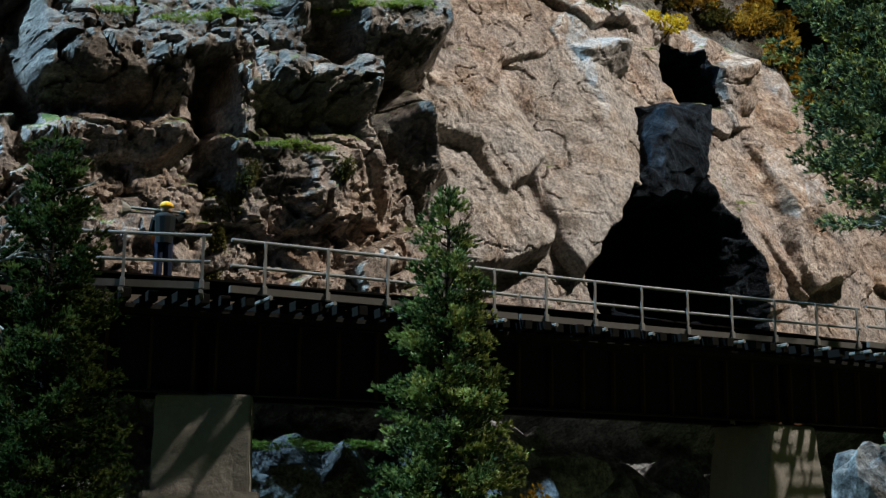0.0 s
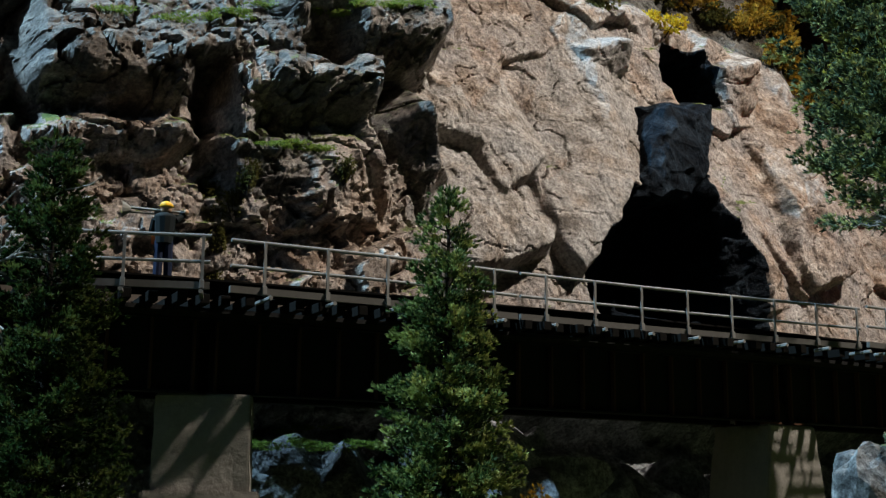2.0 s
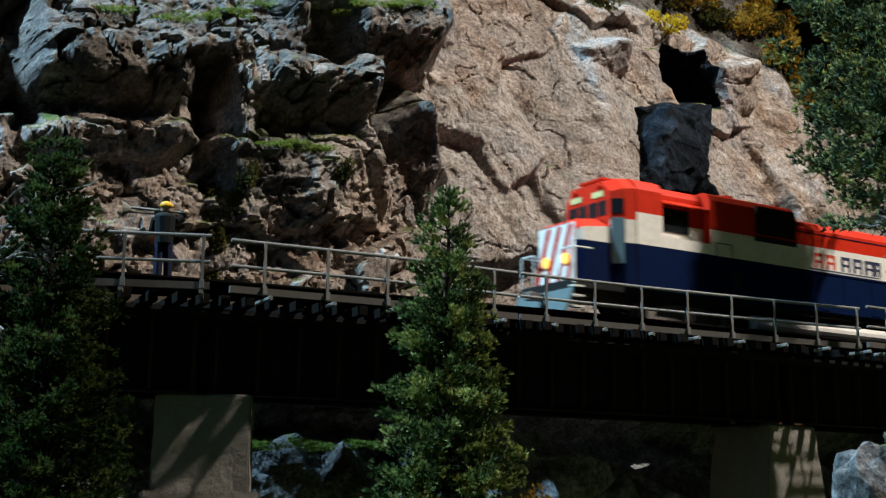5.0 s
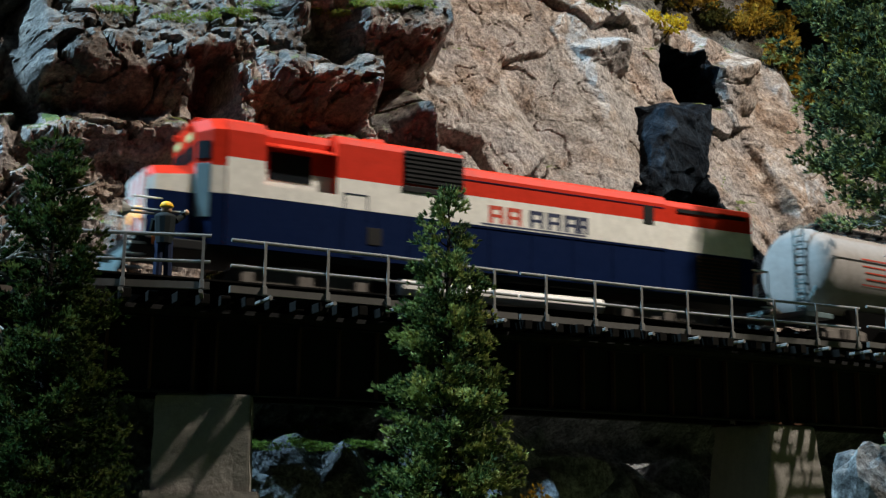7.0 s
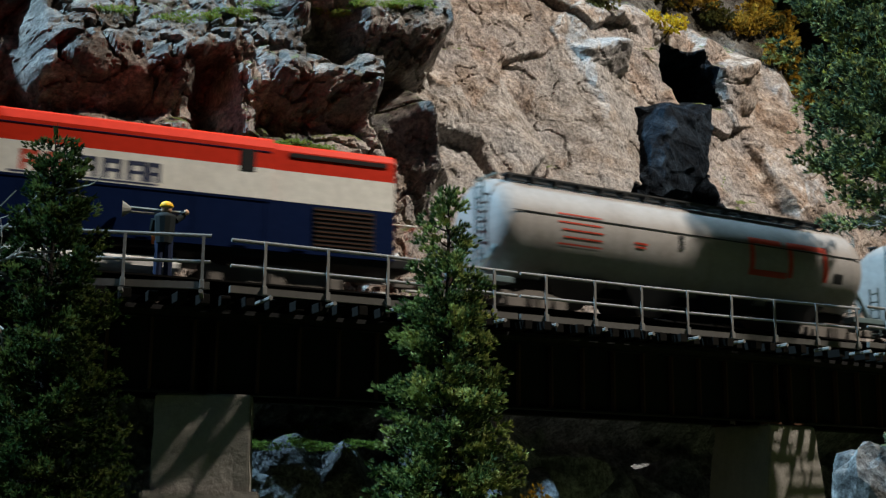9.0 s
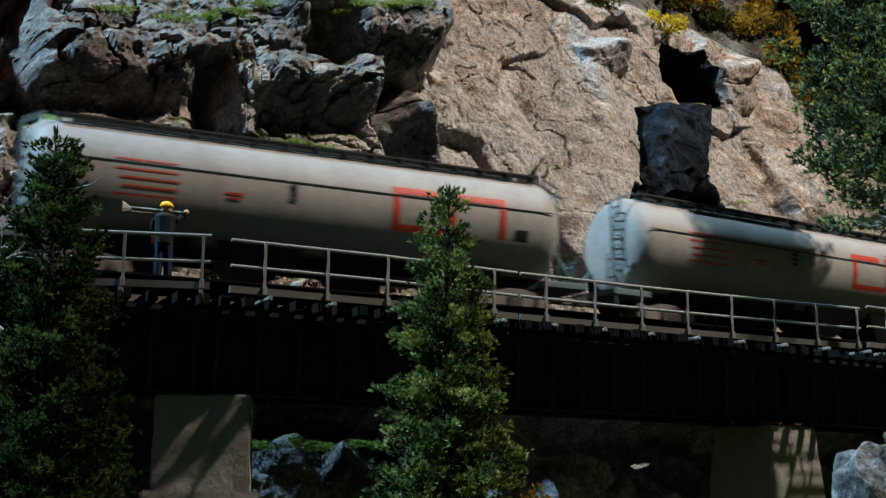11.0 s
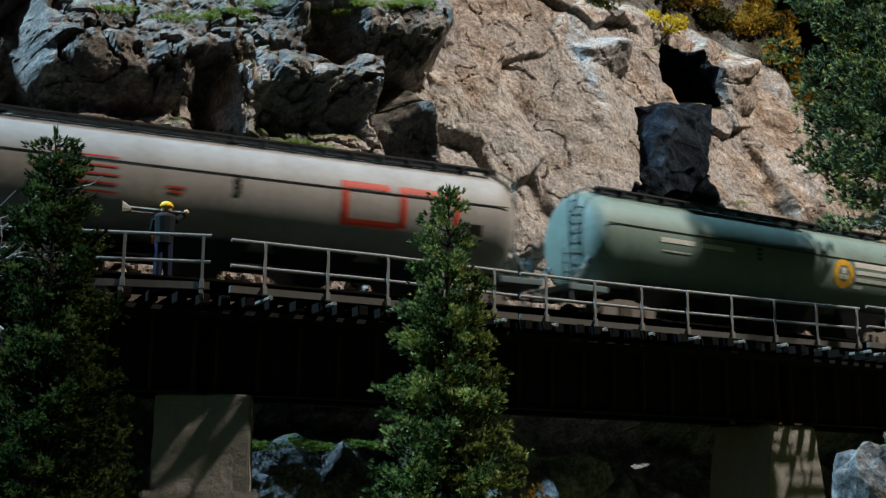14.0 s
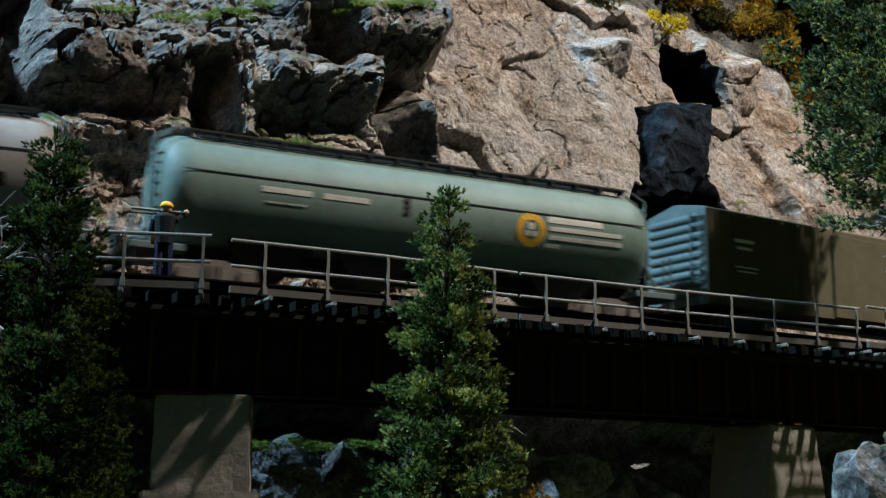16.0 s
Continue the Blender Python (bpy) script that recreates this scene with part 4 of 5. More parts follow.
def hopper(label, paint_mat, end_mat):
    h = thing("hopper_car", label, "hopper car", group="cylindrical hopper cars")
    bm = bmesh.new()
    rings = []
    for x, f in ((8.05, 0.02), (8.02, 0.45), (7.94, 0.72), (7.76, 0.9), (7.45, 0.985), (7.1, 1.0), (-7.1, 1.0), (-7.45, 0.985), (-7.76, 0.9), (-7.94, 0.72), (-8.02, 0.45), (-8.05, 0.02)):
        ring = []
        for k in range(36):
            a = k * math.tau / 36
            y, z = 1.6 * math.cos(a), 1.62 * math.sin(a)
            if z < 0:
                z *= 1.12
                y *= 1 - 0.10 * (z / 1.8) ** 2
            ring.append((x, y * f, 2.92 + z * f))
        rings.append(ring)
    loft(bm, rings, caps=True, smooth=True)
    body = part("tank_body", bm, paint_mat, h)
    for sgn in (1, -1):
        bm = bmesh.new()
        for z in (3.26,):
            box(bm, 0, 1.585 * sgn, z, 15.0, 0.03, 0.03)
        part("seam", bm, ROOFWALK, body)
        bm = bmesh.new()
        for x in (0.9,):
            for dz in (0, 0.17, 0.34):
                box(bm, x, 1.61 * sgn, 2.78 + dz, 0.2, 0.02, 0.11)
        part("placard", bm, ROOFWALK, body)
    bm = bmesh.new()
    for y in (-0.75, 0.75):
        box(bm, 0, y, 4.56, 14.7, 0.36, 0.05)
        for x in np.arange(-7.2, 7.3, 0.9):
            box(bm, x, y, 4.5, 0.06, 0.4, 0.16)
    part("running_board", bm, ROOFWALK, h, "dark roof walkway")
    bm = bmesh.new()
    box(bm, 0, 0, 4.6, 13.6, 0.7, 0.14, bevel=0.03)
    part("hatch", bm, ROOFWALK, h)
    for k in range(4):
        x = -4.8 + k * 3.2
        bm = bmesh.new()
        loft(bm, [[(x - 1.3, -1.1, 1.5), (x + 1.3, -1.1, 1.5), (x + 1.3, 1.1, 1.5), (x - 1.3, 1.1, 1.5)], [(x - 0.45, -0.7, 0.55), (x + 0.45, -0.7, 0.55), (x + 0.45, 0.7, 0.55), (x - 0.45, 0.7, 0.55)]])
        part("discharge_chute", bm, BLACK if k % 2 else ROOFWALK, h)
    for sgn in (1, -1):
        bm = bmesh.new()
        box(bm, sgn * 8.1, 0, 1.12, 1.5, 2.7, 0.2, bevel=0.03)
        for y in (-1.0, 1.0):
            rod(bm, (sgn * 8.6, y, 1.1), (sgn * 7.75, y * 1.05, 2.3), 0.07, 6)
        for y in (-1.28, 1.28):
            rod(bm, (sgn * 8.75, y, 0.6), (sgn * 8.75, y, 2.4), 0.035, 6)
            rod(bm, (sgn * 8.75, y * 0.7, 0.6), (sgn * 8.75, y * 0.7, 2.4), 0.035, 6)
            for z in (0.7, 1.0, 1.3, 1.6, 1.9, 2.2):
                rod(bm, (sgn * 8.75, y, z), (sgn * 8.75, y * 0.7, z), 0.025, 6)
        part("end_platform", bm, end_mat, h)
        bm = bmesh.new()
        for dy in (0.35, 0.8):
            rod(bm, (sgn * 8.12, dy, 1.3), (sgn * 8.12, dy, 4.3), 0.035, 6)
            rod(bm, (sgn * 8.12, dy, 4.3), (sgn * 7.6, dy, 4.55), 0.035, 6)
        for z in np.arange(1.5, 4.3, 0.32):
            rod(bm, (sgn * 8.12, 0.35, z), (sgn * 8.12, 0.8, z), 0.028, 6)
        part("ladder", bm, end_mat, h)
        bm = bmesh.new()
        box(bm, 0, sgn * 0.75, 1.15, 15.6, 0.12, 0.3)
        part("side_sill", bm, BLACK, h)
        bogie(h, sgn * 6.45, 2, 1.75)
        coupler(h, sgn * 8.85)
    return h


def on_tank(z):
    k = (z - 2.92) / (1.62 if z > 2.92 else 1.81)
    return 1.6 * math.sqrt(max(0.05, 1 - k * k)) * (1 - 0.10 * max(0, -k) ** 2) + 0.012


def tank_marks(h, name, mat, rects, label="", joined=False):
    """Marks that follow the curve of the tank's side: rows of x, z, width, height, shear."""
    for sgn in (1, -1):
        groups = [rects] if joined else [[r] for r in rects]
        for some in groups:
            bm = bmesh.new()
            for x, z, w, hh, sh in some:
                n = max(2, int(hh / 0.08))
                rows = []
                for i in range(n + 1):
                    f = i / n - 0.5
                    zz = z + f * hh
                    rows.append([(x + sh * f - w / 2, sgn * on_tank(zz), zz), (x + sh * f + w / 2, sgn * on_tank(zz), zz)])
                vr = [[bm.verts.new(c) for c in r] for r in rows]
                for a, b in zip(vr, vr[1:]):
                    bm.faces.new((a[0], a[1], b[1], b[0]))
            bmesh.ops.solidify(bm, geom=bm.faces, thickness=0.008)
            bmesh.ops.recalc_face_normals(bm, faces=bm.faces)
            part(name, bm, mat, h, label)


grey_car = hopper("light grey cylindrical hopper car with red marks", HOPPER, BOXEND)
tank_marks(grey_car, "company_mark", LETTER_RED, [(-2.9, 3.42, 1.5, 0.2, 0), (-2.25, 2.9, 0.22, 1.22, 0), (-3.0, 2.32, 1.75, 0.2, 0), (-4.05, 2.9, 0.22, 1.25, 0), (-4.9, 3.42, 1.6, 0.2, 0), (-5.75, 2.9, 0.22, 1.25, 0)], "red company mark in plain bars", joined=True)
tank_marks(grey_car, "text_bar", LETTER_RED, [(5.0, 3.35, 1.7, 0.05, 0), (5.0, 3.08, 1.7, 0.05, 0), (4.9, 2.85, 1.6, 0.05, 0), (4.9, 2.62, 1.5, 0.05, 0), (5.0, 2.4, 1.7, 0.05, 0), (2.6, 2.72, 0.55, 0.06, 0), (2.6, 2.6, 0.4, 0.06, 0)], "faded red text bars")
tank_marks(grey_car, "data_panel", ROOFWALK, [(-6.4, 2.45, 0.45, 0.35, 0)])
green_car = hopper("grey-green cylindrical hopper car with yellow ring mark", GREEN, BOXEND)
tank_marks(green_car, "text_bar", LETTER_WHITE, [(4.6, 2.95, 1.5, 0.16, 0), (2.8, 2.95, 1.4, 0.16, 0), (4.6, 2.6, 1.2, 0.05, 0), (-4.9, 3.1, 2.0, 0.2, 0), (-5.3, 2.82, 2.7, 0.14, 0), (-5.3, 2.55, 2.7, 0.14, 0), (-4.1, 2.3, 0.5, 0.12, 0)], "white text bars")
for sgn in (1, -1):
    bm = bmesh.new()
    n = 28
    vs = []
    for k in range(n):
        a = k * math.tau / n
        vs.append([(-3.3 + r * math.cos(a), sgn * (on_tank(2.72 + r * math.sin(a))), 2.72 + r * math.sin(a)) for r in (0.30, 0.52)])
    vv = [[bm.verts.new(c) for c in r] for r in vs]
    for a, b in zip(vv, vv[1:] + vv[:1]):
        bm.faces.new((a[0], a[1], b[1], b[0]))
    bmesh.ops.solidify(bm, geom=bm.faces, thickness=0.01)
    bmesh.ops.recalc_face_normals(bm, faces=bm.faces)
    part("ring_mark", bm, LETTER_YELLOW, green_car, "yellow ring mark")
tank_marks(green_car, "ring_centre", LETTER_WHITE, [(-3.3, 2.82, 0.22, 0.2, 0), (-3.42, 2.6, 0.16, 0.16, 0), (-3.18, 2.6, 0.16, 0.16, 0)])

boxcar = thing("boxcar", "olive-brown steel boxcar with ribbed grey-teal end", "boxcar")
bm = bmesh.new()
prof = [(-1.43, 1.05), (1.43, 1.05), (1.43, 4.28), (1.3, 4.36), (0.0, 4.62), (-1.3, 4.36), (-1.43, 4.28)]
loft(bm, [[(x, y, z) for y, z in prof] for x in (7.7, -7.7)])
body = part("box_body", bm, BOXCAR, boxcar)
for sgn in (1, -1):
    bm = bmesh.new()
    loft(bm, [[(sgn * 7.703, y * 0.985, z) for y, z in prof], [(sgn * 7.73, y * 0.97, z - 0.02) for y, z in prof]])
    end = part("end_wall", bm, BOXEND, boxcar, "grey-teal corrugated end wall")
    for k in range(9):
        z = 1.45 + k * 0.32
        bm = bmesh.new()
        rings = []
        for y, r in ((-1.36, 0.02), (-1.2, 0.1), (-0.3, 0.115), (0.3, 0.115), (1.2, 0.1), (1.36, 0.02)):
            rings.append([(sgn * (7.73 + r * math.cos(a)), y, z + r * 1.25 * math.sin(a)) for a in [j * math.tau / 8 for j in range(8)]])
        loft(bm, rings, smooth=True)
        part("corrugation", bm, BOXEND, end)
    bm = bmesh.new()
    for y in (-1.3, -0.85):
        rod(bm, (sgn * 7.9, y * -1, 1.0), (sgn * 7.9, y * -1, 4.2), 0.03, 6)
    for z in np.arange(1.2, 4.2, 0.36):
        rod(bm, (sgn * 7.9, 1.3, z), (sgn * 7.9, 0.85, z), 0.025, 6)
    part("ladder", bm, BOXEND, boxcar)
    for x in np.arange(-7.2, 7.3, 0.8):
        if abs(x) > 1.7:
            bm = bmesh.new()
            box(bm, x, sgn * 1.45, 2.65, 0.09, 0.06, 3.15)
            part("side_rib", bm, BOXCAR, boxcar)
    bm = bmesh.new()
    box(bm, 0, sgn * 1.47, 2.6, 3.0, 0.08, 3.0, bevel=0.02)
    part("sliding_door", bm, BOXCAR, boxcar)
    bars(boxcar, "text_bar", LETTER_WHITE, [(6.0, 3.3, 0.9, 0.12, 0), (6.0, 3.05, 0.7, 0.1, 0), (5.9, 2.4, 1.1, 0.05, 0), (5.9, 2.25, 0.9, 0.05, 0)], sgn * 1.49)
    bogie(boxcar, sgn * 5.6, 2, 1.75)
    coupler(boxcar, sgn * 8.1)
bm = bmesh.new()
box(bm, 0, 0, 1.0, 15.2, 0.6, 0.3)
part("centre_sill", bm, BLACK, boxcar)

grey_second = copy_thing(grey_car, Matrix.Identity(4))
for o in grey_second.children:
    if o.name.startswith("wheelset"):
        src = next(w for w in WHEELS if w[0].data == o.data and w[0].parent == grey_car)
        WHEELS.append((o, o.location.x / K, src[2]))

# centre of each vehicle behind the locomotive's, and half its truck spacing
TRAIN = [(loco, 0.0, 6.35), (grey_car, 21.0, 6.45), (grey_second, 39.6, 6.45), (green_car, 58.1, 6.45), (boxcar, 75.9, 5.6)]
SPEED = 6.73


def motions():
    for ob, back, b in TRAIN:
        rows = []
        for i in range(33):
            t = i * 0.5
            rows.append((t, car_pose(SPEED * (7.0 - t) + back, b)))
        walk(ob, rows)
    for ob, x, r in WHEELS:
        walk(ob, [(i * 0.1, plan(x, 0, r, 0, math.degrees(SPEED * i * 0.1 / r), 0)) for i in range(161)])

# ---- trees and plants ----
def tuft(V, Fc, c, d, size, g, n=7, spread=0.9, width=0.16):
    """Thin needle blades that fan out about the way d."""
    for _ in range(n):
        w = (d + Vector((g.uniform(-1, 1), g.uniform(-1, 1), g.uniform(-1, 1))) * spread).normalized()
        side = w.cross(Vector((g.uniform(-1, 1), g.uniform(-1, 1), g.uniform(-1, 1)))).normalized() * size * width
        i = len(V)
        tip = c + w * size * g.uniform(0.7, 1.25)
        V.extend((c - side, c + side, tip))
        Fc.append((i, i + 1, i + 2))


def spruce(label, at, height, radius, seed, material, bare=0.05, whorls=26, per=9, power=0.8, droop=0.35, size=0.13, gap=0.1, lean=(0, 0), blades=12):
    g = random.Random(seed)
    t = thing("spruce_tree", label, "tree", plan(*at))
    bm = bmesh.new()
    rings = []
    for k in range(13):
        f = k / 12
        r = 0.028 * height * (1 - f) ** 0.9 * 0.6 + 0.012
        rings.append([(lean[0] * f + r * math.cos(a), lean[1] * f + r * math.sin(a), height * f) for a in [j * math.tau / 8 for j in range(8)]])
    loft(bm, rings, smooth=True)
    part("trunk", bm, BARK, t)
    V, Fc = [], []
    bmb = bmesh.new()
    for w in range(whorls):
        f = bare + (1 - bare) * (w + 0.5 * g.random()) / whorls
        reach = radius * (1 - f) ** power + 0.06 * radius
        n = max(4, int(per * (0.5 + 0.7 * (1 - f))))
        off = g.random() * 6.3
        for k in range(n):
            if g.random() < gap:
                continue
            a = off + k * math.tau / n + g.uniform(-0.35, 0.35)
            L = reach * g.uniform(0.62, 1.1)
            up = 0.55 * f - droop * (1 - f)
            d0 = Vector((math.cos(a), math.sin(a), up + g.uniform(-0.2, 0.22)))
            across = Vector((-math.sin(a), math.cos(a), 0))
            base = Vector((lean[0] * f, lean[1] * f, height * f + g.uniform(-0.3, 0.3) * height / whorls))

            def bend(u, base=base, d0=d0, L=L, f=f):
                return base + d0 * (L * u) + Vector((0, 0, -0.16 * L * u * (1 - f) + 0.22 * L * u * u))

            prev = base
            for i in (1, 2, 3):
                rod(bmb, prev, bend(i / 3), 0.022 * (1.15 - i / 4), 4)
                prev = bend(i / 3)
            clumps = 1 + int(L / (size * 1.6))
            for i in range(clumps):
                q = 1 - 0.8 * i / max(clumps, 1) * g.uniform(0.8, 1.1)
                side = across * g.uniform(-1, 1) * 0.30 * L * (1.15 - q)
                c = bend(q) + side
                lump = size * g.uniform(0.75, 1.2)
                for _ in range(blades):
                    puff = Vector((g.gauss(0, 1), g.gauss(0, 1), g.gauss(0, 0.55))) * lump * 0.55
                    tuft(V, Fc, c + puff, d0 * 0.9 + puff * (0.7 / lump) + Vector((0, 0, 0.55)), size * g.uniform(0.42, 0.8), g, 10, 0.9, 0.2)
    tuft(V, Fc, Vector((lean[0], lean[1], height)), Vector((0, 0, 1)), size * 1.6, g, 8, 0.3)
    part("bough", bmb, BARK, t)
    c = mesh_of("crown", V, Fc, material, t)
    return t


spruce("slender deep green model spruce tree before the bridge", (0.12, 27.0, -9.0), 10.1, 2.05, 3, NEEDLE, bare=0.22, whorls=32, per=9, power=0.76, size=0.19, gap=0.13, blades=15)
spruce("green model spruce tree, needles darkened for its shade", (-7.6, 25.0, -9.0), 10.7, 1.95, 8, NEEDLE_SHADED, bare=0.22, whorls=32, per=9, power=0.62, size=0.19, gap=0.13, lean=(-0.3, 0), blades=15)
spruce("tall grey-green spruce with yellow lichen and bare lower limbs", (12.15, 30.0, -9.0), 21, 4.2, 21, NEEDLE_BLUE, bare=0.505, whorls=22, per=20, power=0.2, droop=0.26, size=0.24, gap=0.12, blades=13)
spruce("tall yellow-green conifer beside the track", (15.6, 41.2, -9.0), 24, 3.1, 29, NEEDLE_GOLD, bare=0.70, whorls=18, per=18, power=0.3, droop=0.1, size=0.33, gap=0.03, blades=12)


def twig(label, at, seed, length, turn, rise, n=5, thick=0.045, sag=0.25):
    """A bare forked branch."""
    g = random.Random(seed)
    bm = bmesh.new()

    def grow(p, d, L, r, depth):
        steps = 6
        for i in range(steps):
            q = p + d * L / steps
            rod(bm, p, q, r * (1 - i / steps * 0.5), 6, r * (1 - (i + 1) / steps * 0.5))
            p = q
            d = (d + Vector((g.uniform(-1, 1), g.uniform(-1, 1), g.uniform(-1, 1))) * sag).normalized()
            if depth and g.random() < 0.55:
                grow(p, (d + Vector((g.uniform(-1, 1), g.uniform(-1, 1), g.uniform(-0.8, 0.8))) * 0.9).normalized(), L * 0.5, r * 0.55, depth - 1)

    for k in range(n):
        a = radians(turn + g.uniform(-25, 25))
        grow(Vector((0, 0, 0.25 * k)), Vector((math.cos(a), math.sin(a) * 0.5, rise + g.uniform(-0.4, 0.4))).normalized(), length * g.uniform(0.6, 1.1), thick, 2)
    ob = part("bare_branch", bm, TWIG)
    ob.matrix_basis = plan(*at)
    return tagged(ob, label, "branch")


def clump(name, label, at, size, seed, material, n=500, leaf=0.16, category="bush", stem=True):
    """A shrub of many small leaves on short stems."""
    g = random.Random(seed)
    V, Fc = [], []
    lobes = [(Vector((g.uniform(-0.6, 0.6) * size[0], g.uniform(-0.6, 0.6) * size[1], g.uniform(0.1, 0.9) * size[2])), g.uniform(0.3, 0.55)) for _ in range(7)]
    for _ in range(n):
        c, r = g.choice(lobes)
        d = Vector((g.gauss(0, 1), g.gauss(0, 1), g.gauss(0, 1))).normalized()
        p = c + Vector((d.x * size[0], d.y * size[1], d.z * size[2])) * r * g.uniform(0.55, 1.05)
        tuft(V, Fc, p, d, leaf, g, 4, 0.8, 0.35)
    if not stem:
        ob = mesh_of(name, V, Fc, material)
        ob.matrix_basis = plan(*at)
        return tagged(ob, label, category, kind="stuff")
    t = thing(name, label, category, plan(*at))
    bm = bmesh.new()
    for c, r in lobes:
        rod(bm, (0, 0, -0.25), c, 0.035, 5, 0.012)
    part("stem", bm, BARK, t)
    mesh_of("foliage", V, Fc, material, t)
    return t

# ---- plants on the ledges and slopes ----
def on_cliff(s, z, out=0.0):
    p = cliff_at(s, z)
    return p + cliff_normal(s, z) * out


p = on_cliff(18.3, 16.5, -0.1)
clump("bush", "bright yellow autumn bush on the cliff edge", (p.x, p.y, p.z), (1.4, 1.0, 0.9), 1, YELLOW, 700, 0.16)
gg = random.Random(5)
for k in range(45):
    s = 21.5 + (k % 15) * 1.25 + gg.uniform(-0.5, 0.5)
    z = float(np.interp(s, sv, top[:, 0])) + 1.0 + gg.uniform(0, 2.2) + 2.2 * (k // 15)
    p = on_cliff(s, min(z, 29))
    clump("bush", "ochre autumn bush on the wooded slope" if k % 3 else "olive bush on the wooded slope", (p.x, p.y, p.z), (1.3, 1.2, 1.1), 30 + k, OCHRE if k % 3 else OLIVE, 400, 0.2)
p = on_cliff(13.3, 16.6)
clump("bush", "dark olive bush on the cliff top", (p.x, p.y, p.z), (0.9, 0.7, 0.9), 77, OLIVE, 350, 0.16)
for k, (s, z) in enumerate(((-7.6, 4.2), (-7.5, 3.4), (-7.4, 2.5), (-7.4, 1.6), (-7.3, 0.7), (-6.8, 3.9), (-3.2, 5.4), (-6.5, 4.8))):
    p = on_cliff(s, z)
    c = p + cliff_normal(s, z) * 0.05
    clump("ivy", "olive brown creeping plant on the rock", (c.x, c.y, c.z - 0.4), (0.4, 0.3, 0.75), 50 + k, OLIVE, 320, 0.09, "plant")
for k, (s, z) in enumerate(((-1.1, 11.9), (0.0, 12.1), (-2.2, 11.7), (-3.2, 11.5), (-6.6, 10.9), (-7.9, 10.6), (-9.1, 10.2), (-5.8, 5.9), (-4.9, 6.1), (-4.2, 6.0), (-11.0, 10.2), (-5.4, 11.6), (-4.2, -3.2), (-3.0, -3.1), (-5.0, -3.5))):
    p = on_cliff(s, z, 0.02)
    clump("moss", "bright green moss on a rock ledge", (p.x, p.y, p.z - 0.05), (0.95, 0.6, 0.12), 90 + k, MOSSLEAF, 600, 0.06, "moss", stem=False)

# ---- boulders under the bridge and in front ----
gb = random.Random(9)
for k in range(26):
    s = -9 + k * 0.95 + gb.uniform(-0.4, 0.4)
    o = gb.uniform(-8.0, -4.6)
    c = on_arc(s, o)
    z = gb.uniform(0.9, 2.3)
    rock("boulder", "blue-grey boulder on the gorge floor", (c.x, c.y, -8.4 + gb.uniform(1.2, 4.2)), (z * 1.3, z, z), GREYROCK, 100 + k, gb.uniform(0, 360))
for k, (s, o, zt, m) in enumerate(((2.6, -4.4, -3.6, BLUEROCK), (4.4, -4.3, -3.5, BLUEROCK), (6.4, -4.5, -4.2, BLUEROCK), (8.6, -4.2, -4.4, BLUEROCK), (10.4, -4.5, -4.2, BLUEROCK), (5.4, -3.7, -4.0, BLUEROCK), (7.6, -3.6, -4.6, BLUEROCK), (9.6, -3.7, -4.7, BLUEROCK), (3.4, -3.6, -4.3, BLUEROCK), (-6.4, -3.3, -4.1, GREYROCK), (-4.6, -3.4, -4.0, GREYROCK), (-2.8, -3.2, -4.1, GREYROCK), (-1.0, -3.4, -3.9, GREYROCK), (0.8, -3.6, -3.8, GREYROCK))):
    c = on_arc(s, o)
    rock("rock_outcrop", "blue-grey rock outcrop under the bridge", (c.x, c.y, -5.6), (3.3, 2.2, (zt + 5.6) * 2.3), m, 200 + k, 40 * k, flat=1.3, bumpy=0.14)
for k, s in enumerate((-6.3, -5.1, -4.0, -2.9)):
    c = on_arc(s, -2.4)
    clump("moss", "dark green moss on rocks under the bridge", (c.x, c.y, -3.95 + 0.1 * (k % 2)), (0.9, 0.6, 0.22), 140 + k, MOSSLEAF, 700, 0.05, "moss", stem=False)
rock("boulder", "grey boulder with pale lichen on top", (10.2, 27.5, -5.9), (3.6, 3.0, 3.7), PALEROCK, 61, 20, bumpy=0.4)
clump("lichen", "pale green lichen tuft on a boulder", (9.45, 26.75, -4.3), (0.6, 0.5, 0.45), 15, LICHEN, 1100, 0.06, "lichen", stem=False)
clump("bush", "small yellow bush at the foot of the spruce", (2.0, 27.2, -6.3), (0.6, 0.5, 0.9), 17, OCHRE, 300, 0.09)
twig("bleached bare branch beside the spruce", (-9.9, 24.6, -1.4), 4, 2.4, 0, -0.15, 4)
twig("bleached bare branch low beside the spruce", (-9.5, 24.5, -3.6), 6, 1.4, 20, 0.1, 3)
twig("bare dead limbs low on the tall spruce", (11.4, 29.8, -0.1), 9, 1.05, 180, 0.15, 7, 0.04)

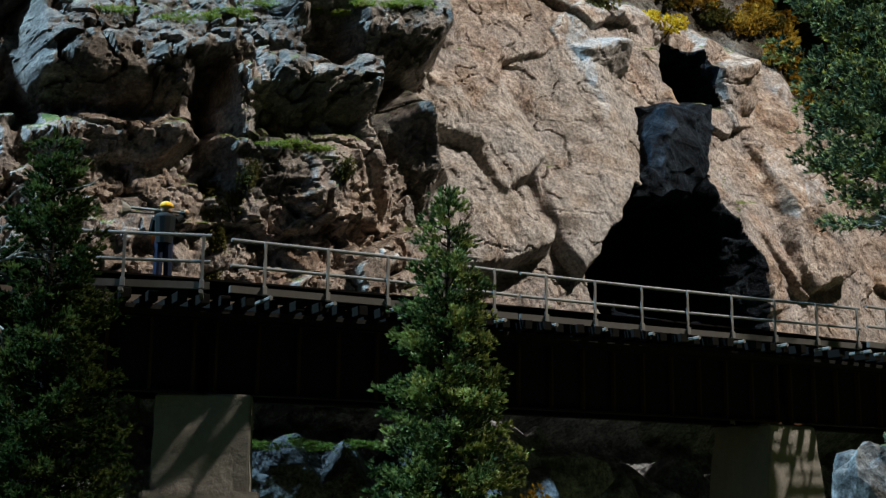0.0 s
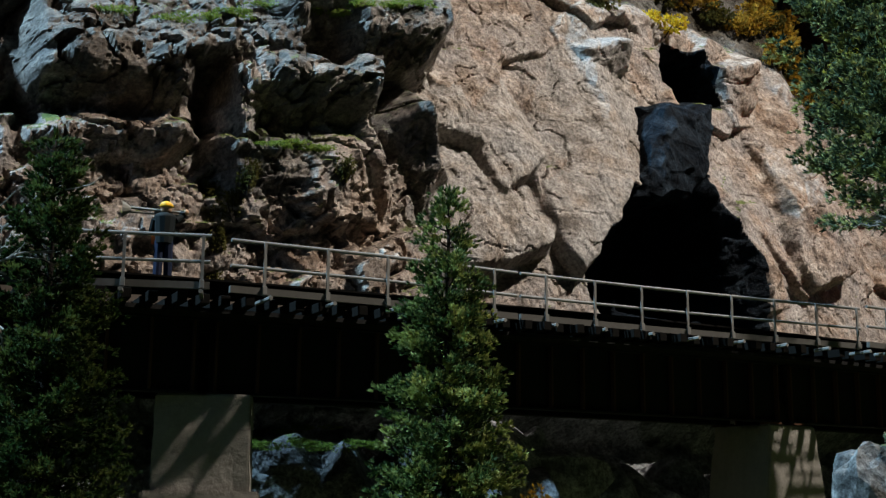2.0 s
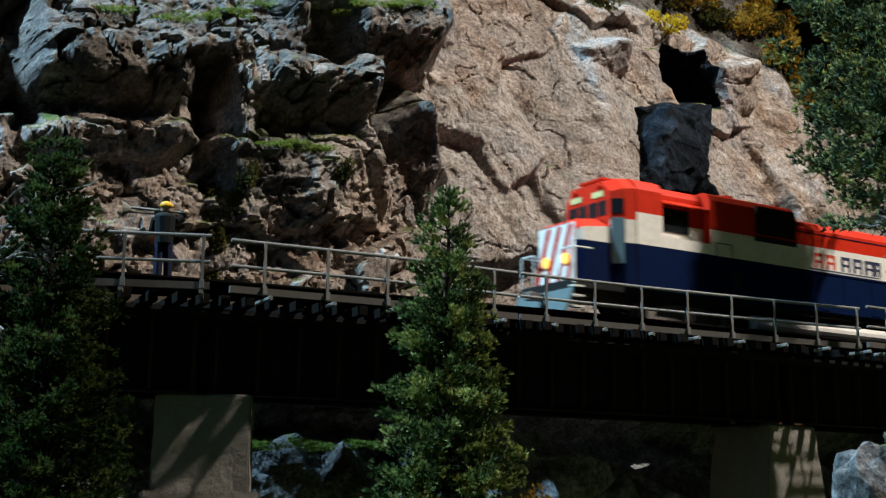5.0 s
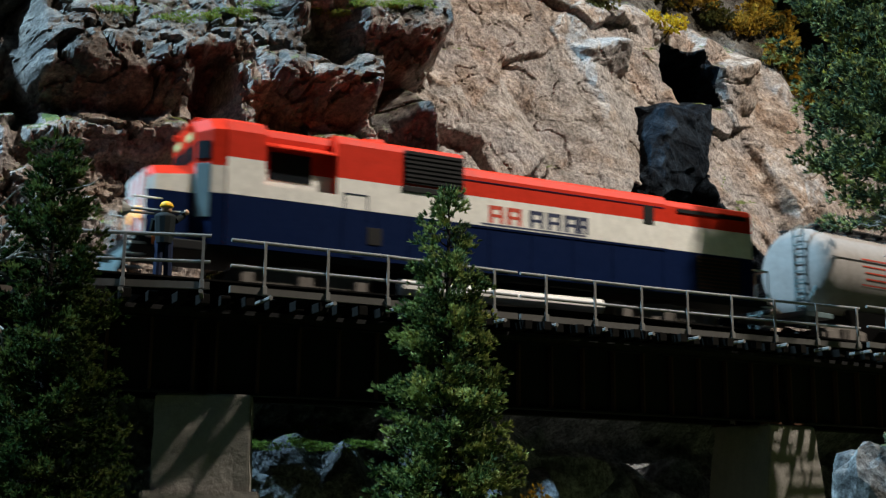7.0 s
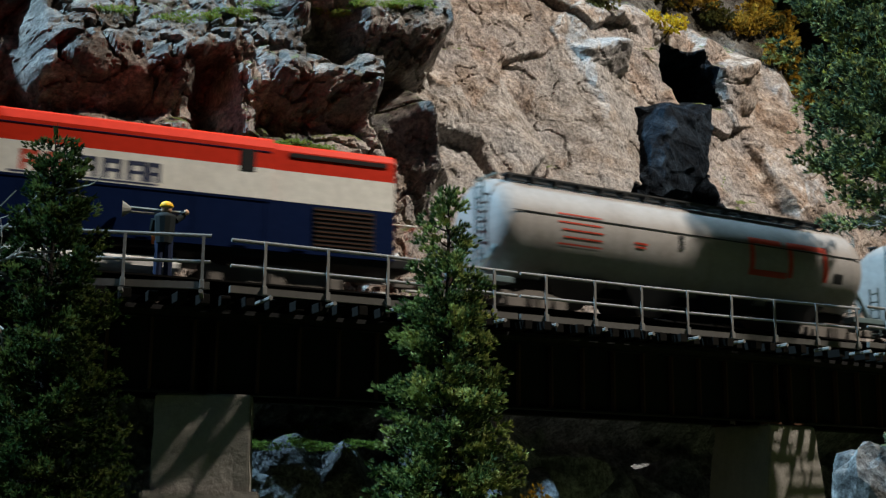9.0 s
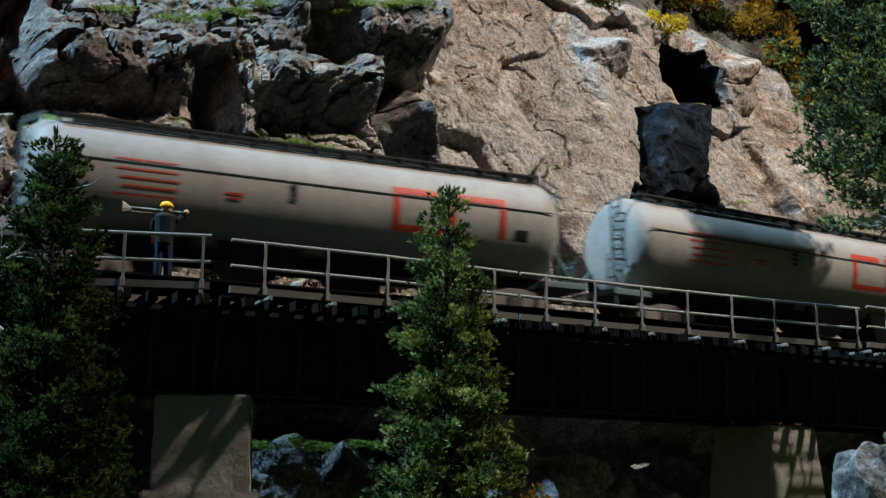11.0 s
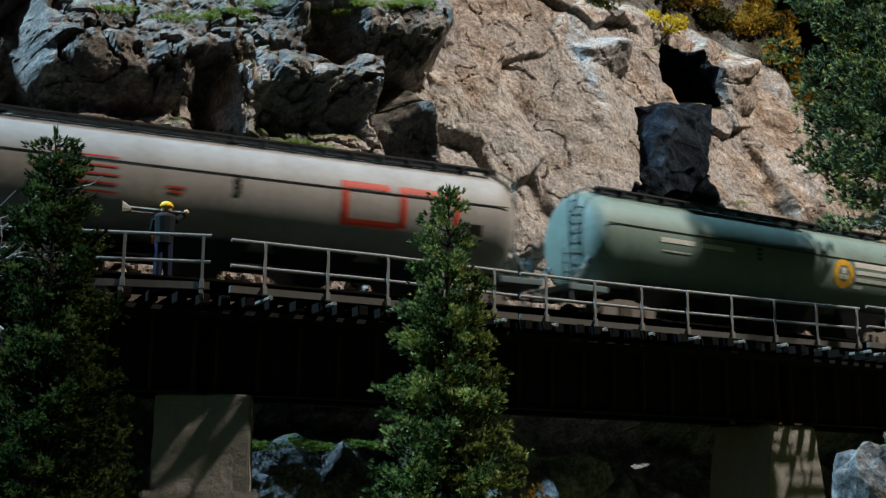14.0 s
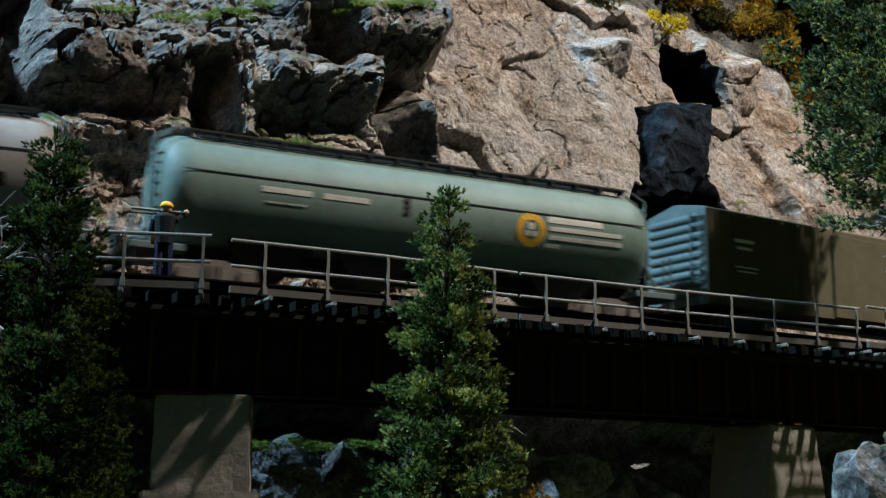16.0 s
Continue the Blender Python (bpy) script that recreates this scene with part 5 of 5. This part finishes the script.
# ---- the track worker figurine ----
bm = bmesh.new()
rod(bm, (-0.12, 0, 0.0), (-0.1, 0, 0.85), 0.1, 10, 0.12, 1)
rod(bm, (0.12, 0.03, 0.0), (0.1, 0, 0.85), 0.1, 10, 0.12, 1)
box(bm, -0.14, 0.08, 0.05, 0.13, 0.3, 0.1, bevel=0.02, mi=1)
box(bm, 0.14, 0.1, 0.05, 0.13, 0.3, 0.1, bevel=0.02, mi=1)
rod(bm, (0, 0, 0.8), (0, 0, 1.42), 0.2, 12, 0.26)
ball(bm, (0, 0, 1.42), 0.26, 2, (1.05, 0.8, 0.55))
ball(bm, (0.02, 0.0, 1.64), 0.13, 2, mi=2)
ball(bm, (0.02, 0.0, 1.72), 0.145, 2, (1.1, 1, 0.75), mi=3)
rod(bm, (0.02, 0, 1.69), (0.02, 0, 1.71), 0.17, 14, mi=3)
rod(bm, (0.24, 0.02, 1.38), (0.42, 0.12, 1.52), 0.09, 8, 0.07)
rod(bm, (0.42, 0.12, 1.52), (0.40, 0.05, 1.6), 0.07, 8, 0.06)
ball(bm, (0.48, 0.08, 1.6), 0.075, 1, mi=2)
rod(bm, (-0.24, 0.02, 1.38), (-0.3, 0.15, 1.1), 0.09, 8, 0.08)
rod(bm, (-0.3, 0.15, 1.1), (0.2, 0.2, 1.3), 0.075, 8, 0.06)
box(bm, -0.22, 0.12, 0.9, 0.16, 0.12, 0.2, bevel=0.02, mi=4)
rod(bm, (-0.95, 0.12, 1.66), (0.55, 0.1, 1.58), 0.035, 8, mi=5)
rod(bm, (-0.95, 0.12, 1.56), (0.3, 0.12, 1.52), 0.03, 8, mi=5)
rod(bm, (-1.0, 0.12, 1.61), (-0.8, 0.12, 1.61), 0.2, 12, 0.06, mi=5)
bmesh.ops.scale(bm, vec=(1.1, 1.1, 1.1), verts=bm.verts)
worker = part("figurine", bm, [COAT, JEANS, TAN, HELMET, ORANGE, TOOLGREY])
c = on_arc(-10.45, 2.05, 0.17)
worker.matrix_basis = plan(c.x, c.y, c.z, 0, 0, 12)
tagged(worker, "painted track worker figurine in yellow helmet shouldering a tool", "figurine")

motions()
